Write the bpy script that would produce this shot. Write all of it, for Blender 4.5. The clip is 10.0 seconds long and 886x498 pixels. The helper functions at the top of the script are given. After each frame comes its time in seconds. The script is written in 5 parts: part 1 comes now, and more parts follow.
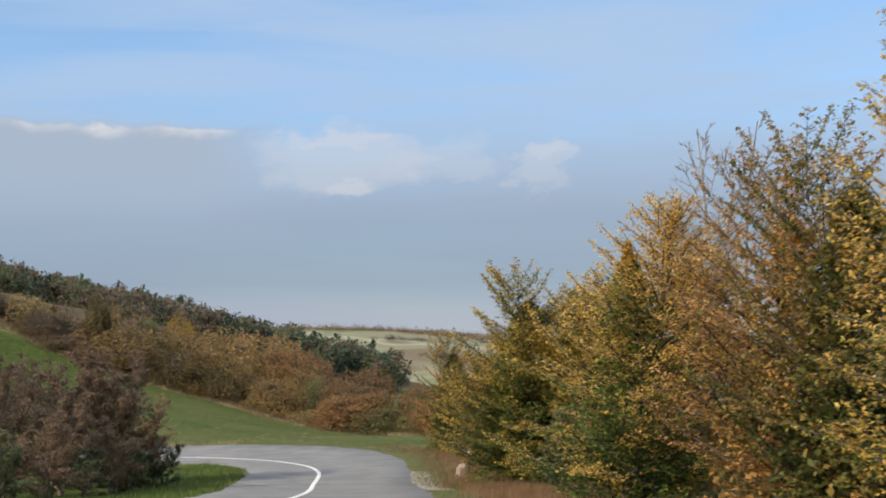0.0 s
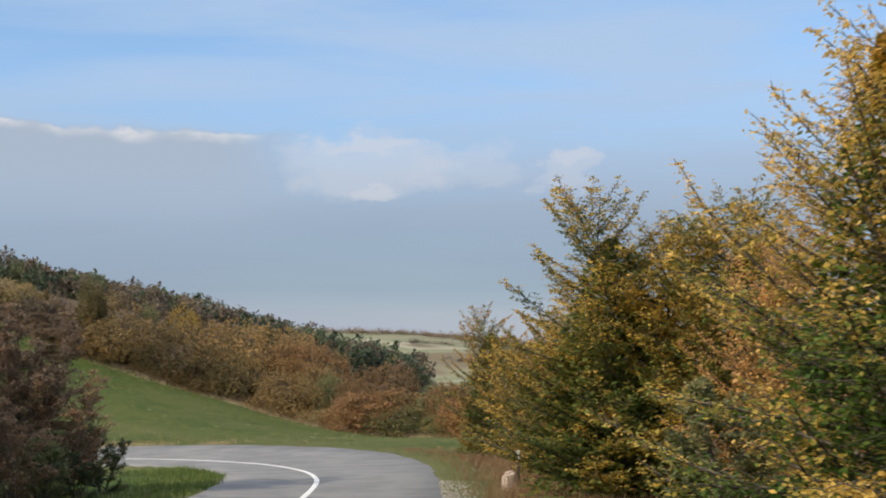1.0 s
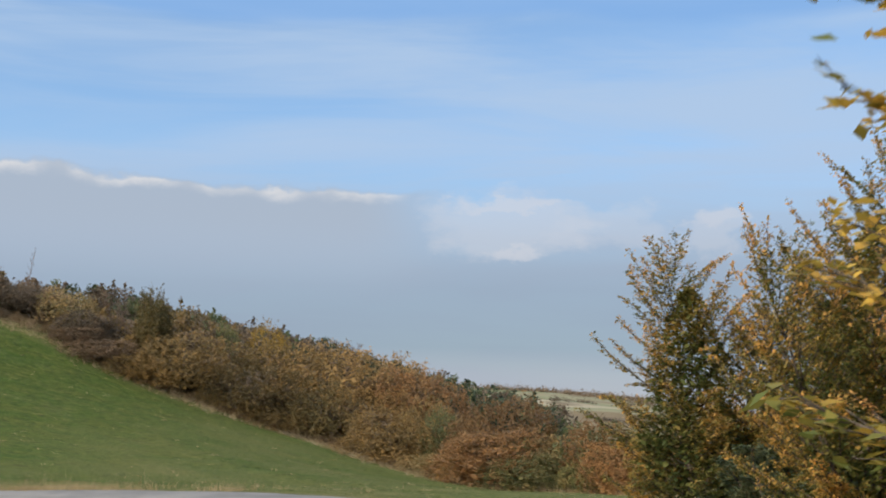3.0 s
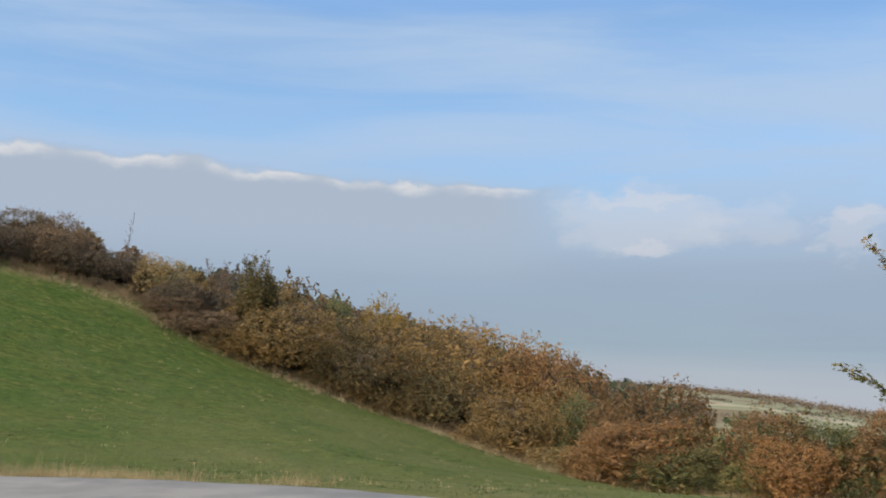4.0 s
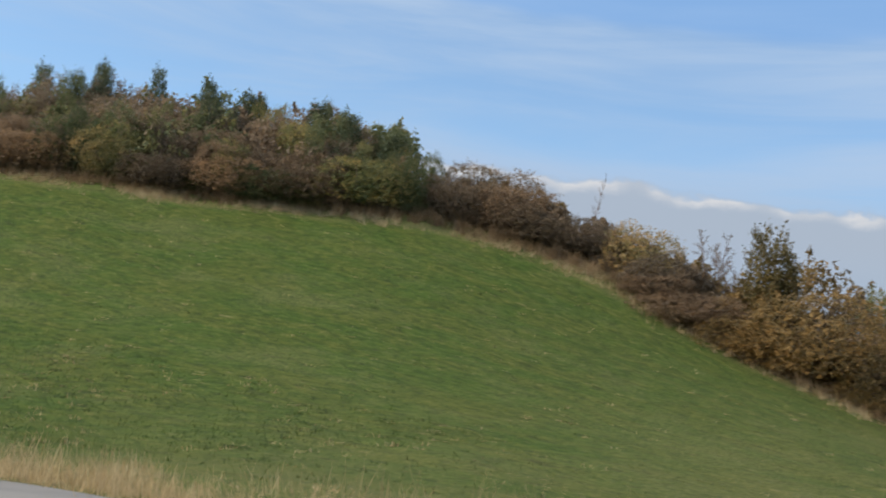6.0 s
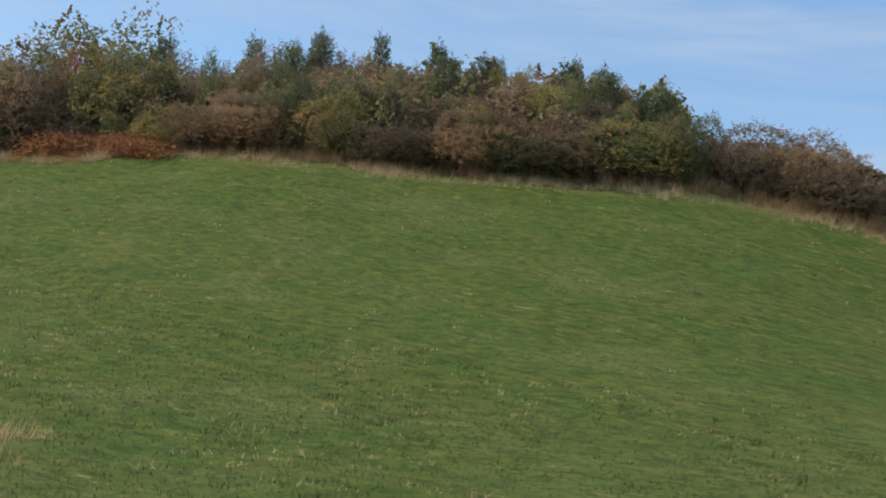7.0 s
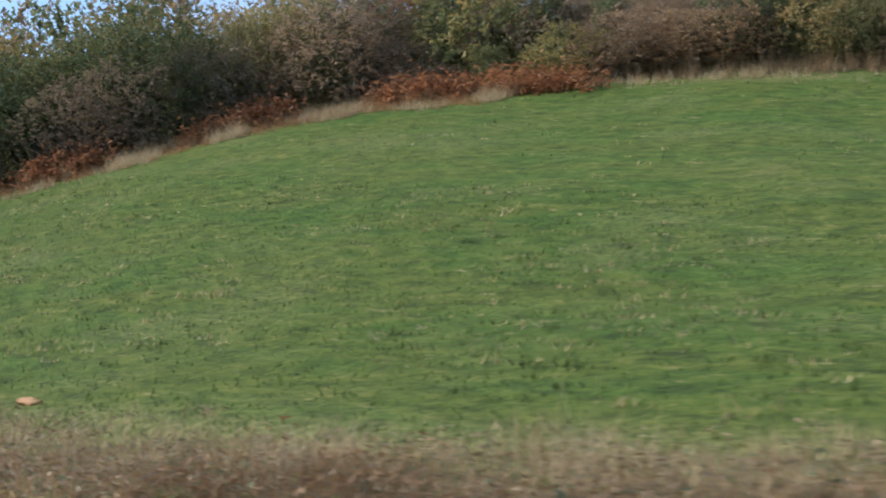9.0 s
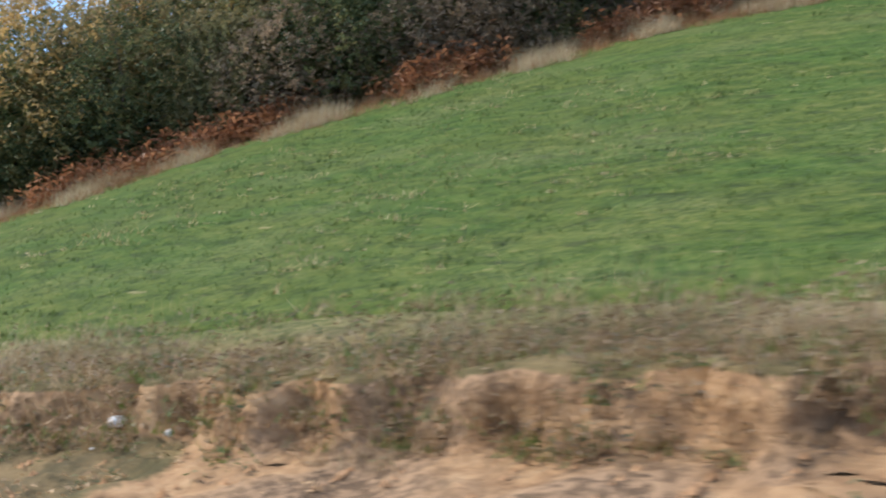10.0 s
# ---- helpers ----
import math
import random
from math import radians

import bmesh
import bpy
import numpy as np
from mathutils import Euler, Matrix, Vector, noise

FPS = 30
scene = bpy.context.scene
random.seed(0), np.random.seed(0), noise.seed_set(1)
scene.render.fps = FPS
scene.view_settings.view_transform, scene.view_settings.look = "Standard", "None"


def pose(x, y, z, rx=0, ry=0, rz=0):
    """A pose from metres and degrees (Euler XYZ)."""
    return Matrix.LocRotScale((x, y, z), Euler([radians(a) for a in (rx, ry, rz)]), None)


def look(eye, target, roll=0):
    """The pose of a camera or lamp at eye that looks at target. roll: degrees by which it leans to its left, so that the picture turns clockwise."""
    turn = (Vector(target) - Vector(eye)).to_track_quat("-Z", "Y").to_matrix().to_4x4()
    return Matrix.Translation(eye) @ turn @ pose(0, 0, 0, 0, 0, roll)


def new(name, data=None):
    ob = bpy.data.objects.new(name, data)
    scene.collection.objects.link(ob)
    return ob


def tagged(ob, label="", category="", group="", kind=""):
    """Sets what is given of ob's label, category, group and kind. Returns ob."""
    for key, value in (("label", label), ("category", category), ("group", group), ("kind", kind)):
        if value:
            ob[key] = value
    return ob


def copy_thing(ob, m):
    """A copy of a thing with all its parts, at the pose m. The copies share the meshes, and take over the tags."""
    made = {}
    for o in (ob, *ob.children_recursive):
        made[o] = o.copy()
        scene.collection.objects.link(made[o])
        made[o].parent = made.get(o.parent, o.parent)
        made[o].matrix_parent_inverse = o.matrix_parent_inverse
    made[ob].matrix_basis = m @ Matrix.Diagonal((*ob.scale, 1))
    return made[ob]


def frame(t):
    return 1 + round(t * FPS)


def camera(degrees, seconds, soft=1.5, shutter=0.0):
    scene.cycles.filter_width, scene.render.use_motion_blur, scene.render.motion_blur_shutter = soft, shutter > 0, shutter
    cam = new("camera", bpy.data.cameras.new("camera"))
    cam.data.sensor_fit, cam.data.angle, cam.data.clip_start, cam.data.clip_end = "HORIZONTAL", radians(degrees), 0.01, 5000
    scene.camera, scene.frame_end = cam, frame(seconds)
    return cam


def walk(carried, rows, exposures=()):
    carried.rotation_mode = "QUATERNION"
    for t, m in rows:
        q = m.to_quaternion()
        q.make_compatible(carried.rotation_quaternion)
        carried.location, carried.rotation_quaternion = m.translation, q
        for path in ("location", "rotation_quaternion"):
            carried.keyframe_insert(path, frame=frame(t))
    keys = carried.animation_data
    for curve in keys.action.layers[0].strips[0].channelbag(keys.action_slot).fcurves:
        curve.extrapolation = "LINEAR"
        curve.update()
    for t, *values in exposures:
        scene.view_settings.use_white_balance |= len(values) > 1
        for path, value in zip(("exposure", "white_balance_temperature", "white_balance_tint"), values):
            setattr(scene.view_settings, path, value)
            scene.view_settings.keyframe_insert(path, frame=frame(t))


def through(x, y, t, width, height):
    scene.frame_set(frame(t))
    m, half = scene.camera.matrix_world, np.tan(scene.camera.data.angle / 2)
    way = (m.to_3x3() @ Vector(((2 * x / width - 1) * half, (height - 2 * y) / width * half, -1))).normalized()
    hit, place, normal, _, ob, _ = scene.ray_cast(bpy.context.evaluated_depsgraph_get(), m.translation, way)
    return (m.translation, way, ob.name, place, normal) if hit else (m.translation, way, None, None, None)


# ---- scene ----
cam = camera(39.12, 10.0, soft=1.9, shutter=0.12)
PATH = [
    (0, (3.582, 12.168, 1.185), (3.157, 22.132, 1.908), -0.68),
    (0.5, (3.112, 18.217, 0.569), (2.541, 28.173, 1.310), -0.30),
    (1, (2.556, 24.431, -0.009), (1.936, 34.382, 0.763), -0.18),
    (1.5, (1.966, 30.714, -0.511), (0.778, 40.598, 0.436), 0.16),
    (2, (1.444, 36.978, -0.991), (-0.046, 46.798, 0.176), 0.51),
    (3.3, (0.317, 52.145, -2.379), (-1.633, 61.873, -1.133), 1.09),
    (3.5, (-0.152, 54.324, -2.499), (-2.323, 64.006, -1.262), 1.10),
    (4, (-1.632, 59.606, -2.761), (-4.384, 69.149, -1.590), 2.18),
    (4.5, (-3.587, 64.615, -3.049), (-6.404, 74.094, -1.563), 4.54),
    (5, (-6.163, 69.343, -3.349), (-9.483, 78.663, -1.895), 5.20),
    (5.5, (-9.541, 73.779, -3.594), (-14.388, 82.429, -2.298), 6.18),
    (6, (-13.638, 77.627, -3.814), (-19.511, 85.644, -2.706), 6.95),
    (6.2, (-15.483, 78.950, -3.877), (-21.820, 86.620, -2.868), 7.38),
    (7.3, (-27.164, 83.568, -4.098), (-34.139, 90.677, -3.193), 6.13),
    (7.5, (-29.415, 84.001, -4.190), (-36.411, 91.092, -3.309), 6.13),
    (7.9, (-33.951, 84.567, -4.441), (-41.043, 91.570, -3.633), 5.91),
    (8.1, (-36.310, 84.716, -4.599), (-43.454, 91.684, -3.962), 5.84),
    (8.3, (-38.759, 84.777, -4.775), (-45.958, 91.713, -4.517), 5.03),
    (8.5, (-41.310, 84.743, -4.967), (-48.593, 91.594, -4.811), 3.80),
    (9, (-48.144, 84.302, -5.502), (-55.605, 90.892, -4.554), 2.90),
    (9.5, (-55.398, 83.257, -6.179), (-62.995, 89.697, -5.272), 3.24),
    (10, (-63.118, 81.923, -6.933), (-71.041, 87.977, -6.178), 3.69),
]
walk(cam, [(t, look(eye, target, roll)) for t, eye, target, roll in PATH], exposures=[(0, 0.05, 6700, 10), (6, 0.05, 6850, 10), (8.1, 0.05, 6550, 10), (8.5, 0.4, 6200, 10), (9.2, 0.46, 6050, 10), (10, 0.62, 5900, 10)])

# ---- light ----
SUN = Vector((-0.75, -0.59, 0.55)).normalized()
sun_data = bpy.data.lights.new("sun", "SUN")
sun_data.energy, sun_data.angle, sun_data.color = 3.9, radians(0.6), (1.0, 0.88, 0.71)
sun = new("sun", sun_data)
sun.rotation_euler = (-SUN).to_track_quat("-Z", "Y").to_euler()


class Nodes:
    """Short forms for a node tree."""

    def __init__(self, tree):
        self.tree = tree
        tree.nodes.clear()

    def add(self, kind, _values=(), **props):
        node = self.tree.nodes.new(kind)
        for key, value in props.items():
            setattr(node, key, value)
        for key, value in dict(_values).items():
            if isinstance(value, bpy.types.NodeSocket):
                self.tree.links.new(value, node.inputs[key])
            else:
                node.inputs[key].default_value = value
        return node

    def math(self, op, a, b=0.0, c=0.0, clamp=False):
        return self.add("ShaderNodeMath", {0: a, 1: b, 2: c}, operation=op, use_clamp=clamp).outputs[0]

    def step(self, value, low, high, out0=0.0, out1=1.0):
        return self.add("ShaderNodeMapRange", {"Value": value, "From Min": low, "From Max": high, "To Min": out0, "To Max": out1},
                        interpolation_type="SMOOTHSTEP").outputs[0]

    def mix(self, factor, a, b, blend="MIX"):
        node = self.add("ShaderNodeMix", data_type="RGBA", blend_type=blend)
        for sock, value in ((node.inputs[0], factor), (node.inputs[6], a), (node.inputs[7], b)):
            if isinstance(value, bpy.types.NodeSocket):
                self.tree.links.new(value, sock)
            else:
                sock.default_value = value if isinstance(value, float) else (*value, 1.0)
        return node.outputs[2]

    def noise(self, vector, scale, detail=4.0, rough=0.55, dims="3D", distortion=0.0):
        return self.add("ShaderNodeTexNoise", {"Vector": vector, "Scale": scale, "Detail": detail, "Roughness": rough, "Distortion": distortion},
                        noise_dimensions=dims).outputs[0]

    def ramp(self, value, stops):
        node = self.add("ShaderNodeValToRGB", {0: value})
        el = node.color_ramp.elements
        while len(el) < len(stops):
            el.new(0.5)
        for e, (at, col) in zip(el, stops):
            e.position, e.color = at, (*col, 1.0)
        return node.outputs[0]

    def scaled(self, vector, x, y, z):
        return self.add("ShaderNodeVectorMath", {0: vector, 1: (x, y, z)}, operation="MULTIPLY").outputs[0]


def make_sky():
    world = bpy.data.worlds.new("sky")
    world.use_nodes = True
    scene.world = world
    n = Nodes(world.node_tree)
    sky = n.add("ShaderNodeTexSky", sky_type="NISHITA", sun_disc=False)
    sky.sun_elevation = math.asin(SUN.z)
    sky.sun_rotation = math.atan2(SUN.x, SUN.y)
    sky.altitude, sky.air_density, sky.dust_density, sky.ozone_density = 300, 1.0, 0.6, 2.5
    way = n.add("ShaderNodeTexCoord").outputs["Generated"]
    xyz = n.add("ShaderNodeSeparateXYZ", {0: way})
    x, y, z = xyz.outputs
    elev = n.math("MULTIPLY", n.math("ARCSINE", z), 57.2958)
    azim = n.math("MULTIPLY", n.math("ARCTAN2", x, y), 57.2958)
    flat = n.add("ShaderNodeCombineXYZ", {0: azim, 1: elev, 2: 0.0}).outputs[0]
    blue = n.mix(1.0, sky.outputs[0], (0.125, 0.160, 0.185), "MULTIPLY")
    # high thin streaks, with an added bright veil overhead
    streak = n.noise(n.scaled(flat, 0.045, 0.34, 1), 1.0, 5.0, 0.6, distortion=0.5)
    veil = n.noise(n.scaled(flat, 0.022, 0.12, 1), 1.0, 3.0, 0.5)
    thin = n.math("ADD", n.math("MULTIPLY", streak, 0.45), n.math("MULTIPLY", veil, 0.6))
    thin = n.step(thin, 0.40, 0.62, 0.26, 0.95)
    # above the view the cloud is made brighter, as added fill for shaded foliage
    white = n.mix(n.step(elev, 18.0, 50.0), (0.41, 0.565, 0.80), (1.15, 1.18, 1.25))
    colour = n.mix(thin, blue, white)
    # the sheet of thin cloud ends in a clear edge, with a band of open blue above it
    rim = n.math("ADD", elev, n.math("MULTIPLY", n.math("SUBTRACT", n.noise(n.scaled(flat, 0.05, 0.05, 1), 1.0, 3.0, 0.5), 0.5), 4.5))
    gap = n.math("MULTIPLY", n.step(rim, 17.2, 17.9), n.step(rim, 23.0, 19.0))
    colour = n.mix(n.math("MULTIPLY", gap, 0.75), colour, (0.215, 0.425, 0.80))
    # haze towards the horizon
    haze = n.step(elev, 12.0, 6.0, 0.0, 0.85)
    low = n.ramp(n.step(elev, -1.0, 9.0), [(0.0, (0.42, 0.44, 0.52)), (0.14, (0.37, 0.41, 0.50)), (0.30, (0.275, 0.345, 0.445)), (0.7, (0.295, 0.370, 0.485)), (1.0, (0.36, 0.45, 0.59))])
    colour = n.mix(haze, colour, low)
    # the low bank of cloud: an even, puffed upper rim with lit tops, broken into patches to the east
    puff = n.noise(n.scaled(flat, 0.30, 0.55, 1), 1.0, 5.0, 0.6)
    lumps = n.noise(n.scaled(flat, 0.16, 0.20, 1), 1.0, 3.0, 0.5)
    top = n.math("ADD", n.math("MULTIPLY", puff, 1.7), n.step(azim, -13.0, -34.0, 9.0, 9.6))
    depth = n.math("SUBTRACT", top, elev)
    west = n.step(azim, -8.5, -14.5)
    bank = n.math("MULTIPLY", n.step(depth, -0.05, 0.35), west)
    lit = n.math("MULTIPLY", n.step(depth, 0.05, 0.35), n.step(depth, 0.85, 0.2, 0.0, 0.85))
    lit = n.math("MULTIPLY", lit, n.step(n.noise(n.scaled(flat, 0.35, 0.1, 1), 1.0, 2.0), 0.36, 0.62, 0.2, 1.0))
    lit = n.math("MULTIPLY", lit, n.step(azim, -11.4, -12.8))
    cloud = n.mix(lit, (0.385, 0.470, 0.600), (0.72, 0.735, 0.775))
    fade = n.step(elev, 4.0, 8.6)
    colour = n.mix(n.math("MULTIPLY", bank, fade), colour, cloud)
    # loose clouds east of the bank: azimuth, elevation, half width, half height, whiteness
    azim2 = n.math("ADD", azim, n.math("MULTIPLY", n.math("SUBTRACT", puff, 0.5), 7.0))
    elev2 = n.math("ADD", elev, n.math("MULTIPLY", n.math("SUBTRACT", n.noise(n.scaled(flat, 0.5, 0.9, 1), 1.0, 4.0, 0.6), 0.5), 2.4))
    for a, e, ra, re, much in ((-7.4, 8.2, 4.2, 1.8, 0.40), (-2.6, 8.2, 3.0, 1.1, 0.26), (2.1, 7.8, 1.7, 1.3, 0.32), (2.2, 8.5, 1.4, 0.4, 0.30), (-6.6, 6.9, 2.0, 0.45, 0.40), (-7.0, 9.2, 3.4, 0.4, 0.34)):
        da, de = n.math("DIVIDE", n.math("SUBTRACT", azim2, a), ra), n.math("DIVIDE", n.math("SUBTRACT", elev2, e), re)
        blob = n.step(n.math("ADD", n.math("MULTIPLY", da, da), n.math("MULTIPLY", de, de)), 1.15, 0.25)
        colour = n.mix(n.math("MULTIPLY", blob, much), colour, (0.64, 0.66, 0.73))
    out = n.add("ShaderNodeBackground", {"Color": colour, "Strength": 1.0})
    n.add("ShaderNodeOutputWorld", {0: out.outputs[0]})


make_sky()

# ---- materials ----
def material(name):
    m = bpy.data.materials.new(name)
    m.use_nodes = True
    return m, Nodes(m.node_tree)


def surface(n, colour, rough=0.8, bump=None, strength=0.3, distance=0.05, spec=0.3):
    values = {"Base Color": colour, "Roughness": rough, "Specular IOR Level": spec}
    if bump is not None:
        values["Normal"] = n.add("ShaderNodeBump", {"Height": bump, "Strength": strength, "Distance": distance}).outputs[0]
    b = n.add("ShaderNodeBsdfPrincipled", values)
    n.add("ShaderNodeOutputMaterial", {0: b.outputs[0]})


def leaf_material(name, stops, patch=0.5, through=0.42, patch_scale=0.7, upward=0.0, ripe=0.0, vary=1.0):
    """Leaves whose tint runs through stops, by leaf and in patches over the crown."""
    m, n = material(name)
    each = n.add("ShaderNodeNewGeometry").outputs["Random Per Island"]
    where = n.add("ShaderNodeTexCoord").outputs["Object"]
    own = n.add("ShaderNodeObjectInfo").outputs["Random"]
    patchy = n.step(n.noise(where, patch_scale, 2.0), 0.3, 0.7)
    t = n.math("ADD", n.math("MULTIPLY", each, 1.0 - patch), n.math("MULTIPLY", patchy, patch))
    t = n.math("ADD", t, n.math("MULTIPLY", n.math("SUBTRACT", n.math("FRACT", n.math("MULTIPLY", own, 7.3)), 0.5), 0.42 * vary), clamp=True)
    if upward:
        high = n.add("ShaderNodeSeparateXYZ", {0: where}).outputs[2]
        t = n.math("ADD", t, n.step(high, 0.5, 6.0, -upward, upward), clamp=True)
    if ripe:
        outer = n.add("ShaderNodeVertexColor", layer_name="ripe").outputs[0]
        t = n.math("ADD", t, n.math("MULTIPLY", n.math("SUBTRACT", outer, 0.62), ripe), clamp=True)
    col = n.ramp(t, stops)
    tone = n.add("ShaderNodeCombineColor", {0: n.step(own, 0.0, 1.0, 1 - 0.26 * vary, 1 + 0.26 * vary), 1: n.step(own, 0.0, 1.0, 1 - 0.23 * vary, 1 + 0.21 * vary), 2: n.step(own, 0.0, 1.0, 1 - 0.20 * vary, 1 + 0.16 * vary)}).outputs[0]
    col = n.mix(1.0, col, tone, "MULTIPLY")
    solid = n.add("ShaderNodeBsdfPrincipled", {"Base Color": col, "Roughness": 0.55, "Specular IOR Level": 0.25})
    back = n.add("ShaderNodeBsdfTranslucent", {"Color": col})
    mixed = n.add("ShaderNodeMixShader", {0: through, 1: solid.outputs[0], 2: back.outputs[0]})
    n.add("ShaderNodeOutputMaterial", {0: mixed.outputs[0]})
    return m


LEAF_OLIVE = leaf_material("leaf_olive", [(0.0, (0.094, 0.145, 0.035)), (0.38, (0.197, 0.223, 0.053)), (0.64, (0.431, 0.322, 0.068)), (0.85, (0.749, 0.447, 0.083)), (1.0, (0.800, 0.579, 0.110))], upward=0.08, ripe=0.55, vary=0.3)
LEAF_HORN = leaf_material("leaf_horn", [(0.0, (0.088, 0.118, 0.036)), (0.35, (0.182, 0.180, 0.050)), (0.65, (0.392, 0.270, 0.074)), (1.0, (0.756, 0.408, 0.105))], upward=0.05, ripe=0.45, vary=0.3)
LEAF_DRAB = leaf_material("leaf_drab", [(0.0, (0.124, 0.150, 0.074)), (0.4, (0.240, 0.224, 0.105)), (0.75, (0.366, 0.280, 0.141)), (1.0, (0.564, 0.397, 0.176))], 0.45)
LEAF_GOLD = leaf_material("leaf_gold", [(0.0, (0.077, 0.145, 0.028)), (0.28, (0.168, 0.222, 0.047)), (0.48, (0.477, 0.373, 0.081)), (0.75, (0.758, 0.484, 0.104)), (1.0, (0.800, 0.553, 0.162))], 0.5, upward=0.26, ripe=0.68, vary=0.3)
LEAF_OAK = leaf_material("leaf_oak", [(0.0, (0.145, 0.116, 0.058)), (0.4, (0.275, 0.195, 0.084)), (0.75, (0.425, 0.272, 0.105)), (1.0, (0.56, 0.36, 0.14))], 0.45)
LEAF_RUST = leaf_material("leaf_rust", [(0.0, (0.165, 0.118, 0.066)), (0.5, (0.285, 0.172, 0.082)), (1.0, (0.44, 0.25, 0.10))], 0.4)
LEAF_THORN = leaf_material("leaf_thorn", [(0.0, (0.150, 0.115, 0.078)), (0.5, (0.265, 0.185, 0.120)), (1.0, (0.42, 0.27, 0.155))], 0.4)
LEAF_DULL = leaf_material("leaf_dull", [(0.0, (0.149, 0.130, 0.095)), (0.5, (0.237, 0.184, 0.128)), (1.0, (0.353, 0.256, 0.166))], 0.45)
LEAF_GREEN = leaf_material("leaf_green", [(0.0, (0.087, 0.117, 0.061)), (0.6, (0.158, 0.182, 0.085)), (1.0, (0.317, 0.277, 0.120))], 0.4)
LEAF_PINE = leaf_material("leaf_pine", [(0.0, (0.061, 0.088, 0.050)), (0.6, (0.122, 0.152, 0.084)), (1.0, (0.204, 0.214, 0.118))], 0.4, 0.2)
LEAF_COPPER = leaf_material("leaf_copper", [(0.0, (0.215, 0.175, 0.066)), (0.35, (0.444, 0.269, 0.099)), (0.7, (0.672, 0.376, 0.132)), (1.0, (0.800, 0.524, 0.172))], 0.5, ripe=0.3, vary=0.3)
LEAF_TAN = leaf_material("leaf_tan", [(0.0, (0.140, 0.124, 0.064)), (0.4, (0.239, 0.190, 0.086)), (0.75, (0.361, 0.260, 0.110)), (1.0, (0.510, 0.366, 0.154))], 0.45)
LEAF_WARM = leaf_material("leaf_warm", [(0.0, (0.150, 0.118, 0.082)), (0.5, (0.240, 0.175, 0.115)), (1.0, (0.36, 0.245, 0.145))], 0.4)
LEAF_RED = leaf_material("leaf_red", [(0.0, (0.20, 0.075, 0.045)), (0.5, (0.36, 0.12, 0.065)), (1.0, (0.50, 0.20, 0.09))], 0.4)
LEAF_YELLOW = leaf_material("leaf_yellow", [(0.0, (0.26, 0.18, 0.05)), (0.5, (0.45, 0.29, 0.07)), (1.0, (0.58, 0.38, 0.09))], 0.4)
LEAF_SHADE = leaf_material("leaf_shade", [(0.0, (0.059, 0.095, 0.044)), (0.5, (0.135, 0.159, 0.069)), (0.8, (0.258, 0.236, 0.093)), (1.0, (0.426, 0.312, 0.128))], 0.45)
LEAF_COLUMN = leaf_material("leaf_column", [(0.0, (0.085, 0.080, 0.035)), (0.5, (0.185, 0.150, 0.065)), (1.0, (0.34, 0.25, 0.10))], 0.3)
BRACKEN = leaf_material("bracken_frond", [(0.0, (0.20, 0.095, 0.052)), (0.5, (0.38, 0.175, 0.085)), (1.0, (0.54, 0.28, 0.14))], 0.4)
STRAW = leaf_material("dry_grass", [(0.0, (0.22, 0.165, 0.088)), (0.5, (0.41, 0.315, 0.17)), (1.0, (0.62, 0.51, 0.32))], 0.4, 0.3, 0.3)
HAY = leaf_material("bleached_hay", [(0.0, (0.412, 0.299, 0.163)), (0.5, (0.588, 0.449, 0.266)), (1.0, (0.725, 0.581, 0.370))], 0.4, 0.3, 0.3)
WEEDS = leaf_material("dead_weeds", [(0.0, (0.144, 0.097, 0.054)), (0.6, (0.288, 0.194, 0.108)), (1.0, (0.456, 0.331, 0.194))], 0.4, 0.3, 0.3)
WEEDS_RED = leaf_material("dead_weeds_red", [(0.0, (0.179, 0.099, 0.055)), (0.6, (0.336, 0.187, 0.090)), (1.0, (0.515, 0.330, 0.170))], 0.4, 0.3, 0.3)
TUSSOCK = leaf_material("coarse_grass", [(0.0, (0.028, 0.046, 0.014)), (0.6, (0.060, 0.088, 0.022)), (1.0, (0.16, 0.15, 0.06))], 0.35, 0.3, 0.3)
BLADES = leaf_material("green_grass", [(0.0, (0.05, 0.088, 0.018)), (0.6, (0.09, 0.14, 0.028)), (0.9, (0.17, 0.19, 0.06)), (1.0, (0.42, 0.37, 0.20))], 0.35, 0.3, 0.15)


def bark_material(name, dark, pale):
    m, n = material(name)
    where = n.add("ShaderNodeTexCoord").outputs["Object"]
    grain = n.noise(n.scaled(where, 14, 14, 3), 1.0, 5.0)
    surface(n, n.mix(n.step(grain, 0.35, 0.65), dark, pale), 0.9, grain, 0.6, 0.02)
    return m


BARK = bark_material("bark", (0.05, 0.04, 0.03), (0.17, 0.14, 0.11))
BARK_TWIG = bark_material("bark_twig", (0.16, 0.11, 0.085), (0.30, 0.22, 0.17))
BARK_PALE = bark_material("bark_pale", (0.16, 0.13, 0.11), (0.38, 0.34, 0.29))

# ---- plan ----
UNIT = 1.3
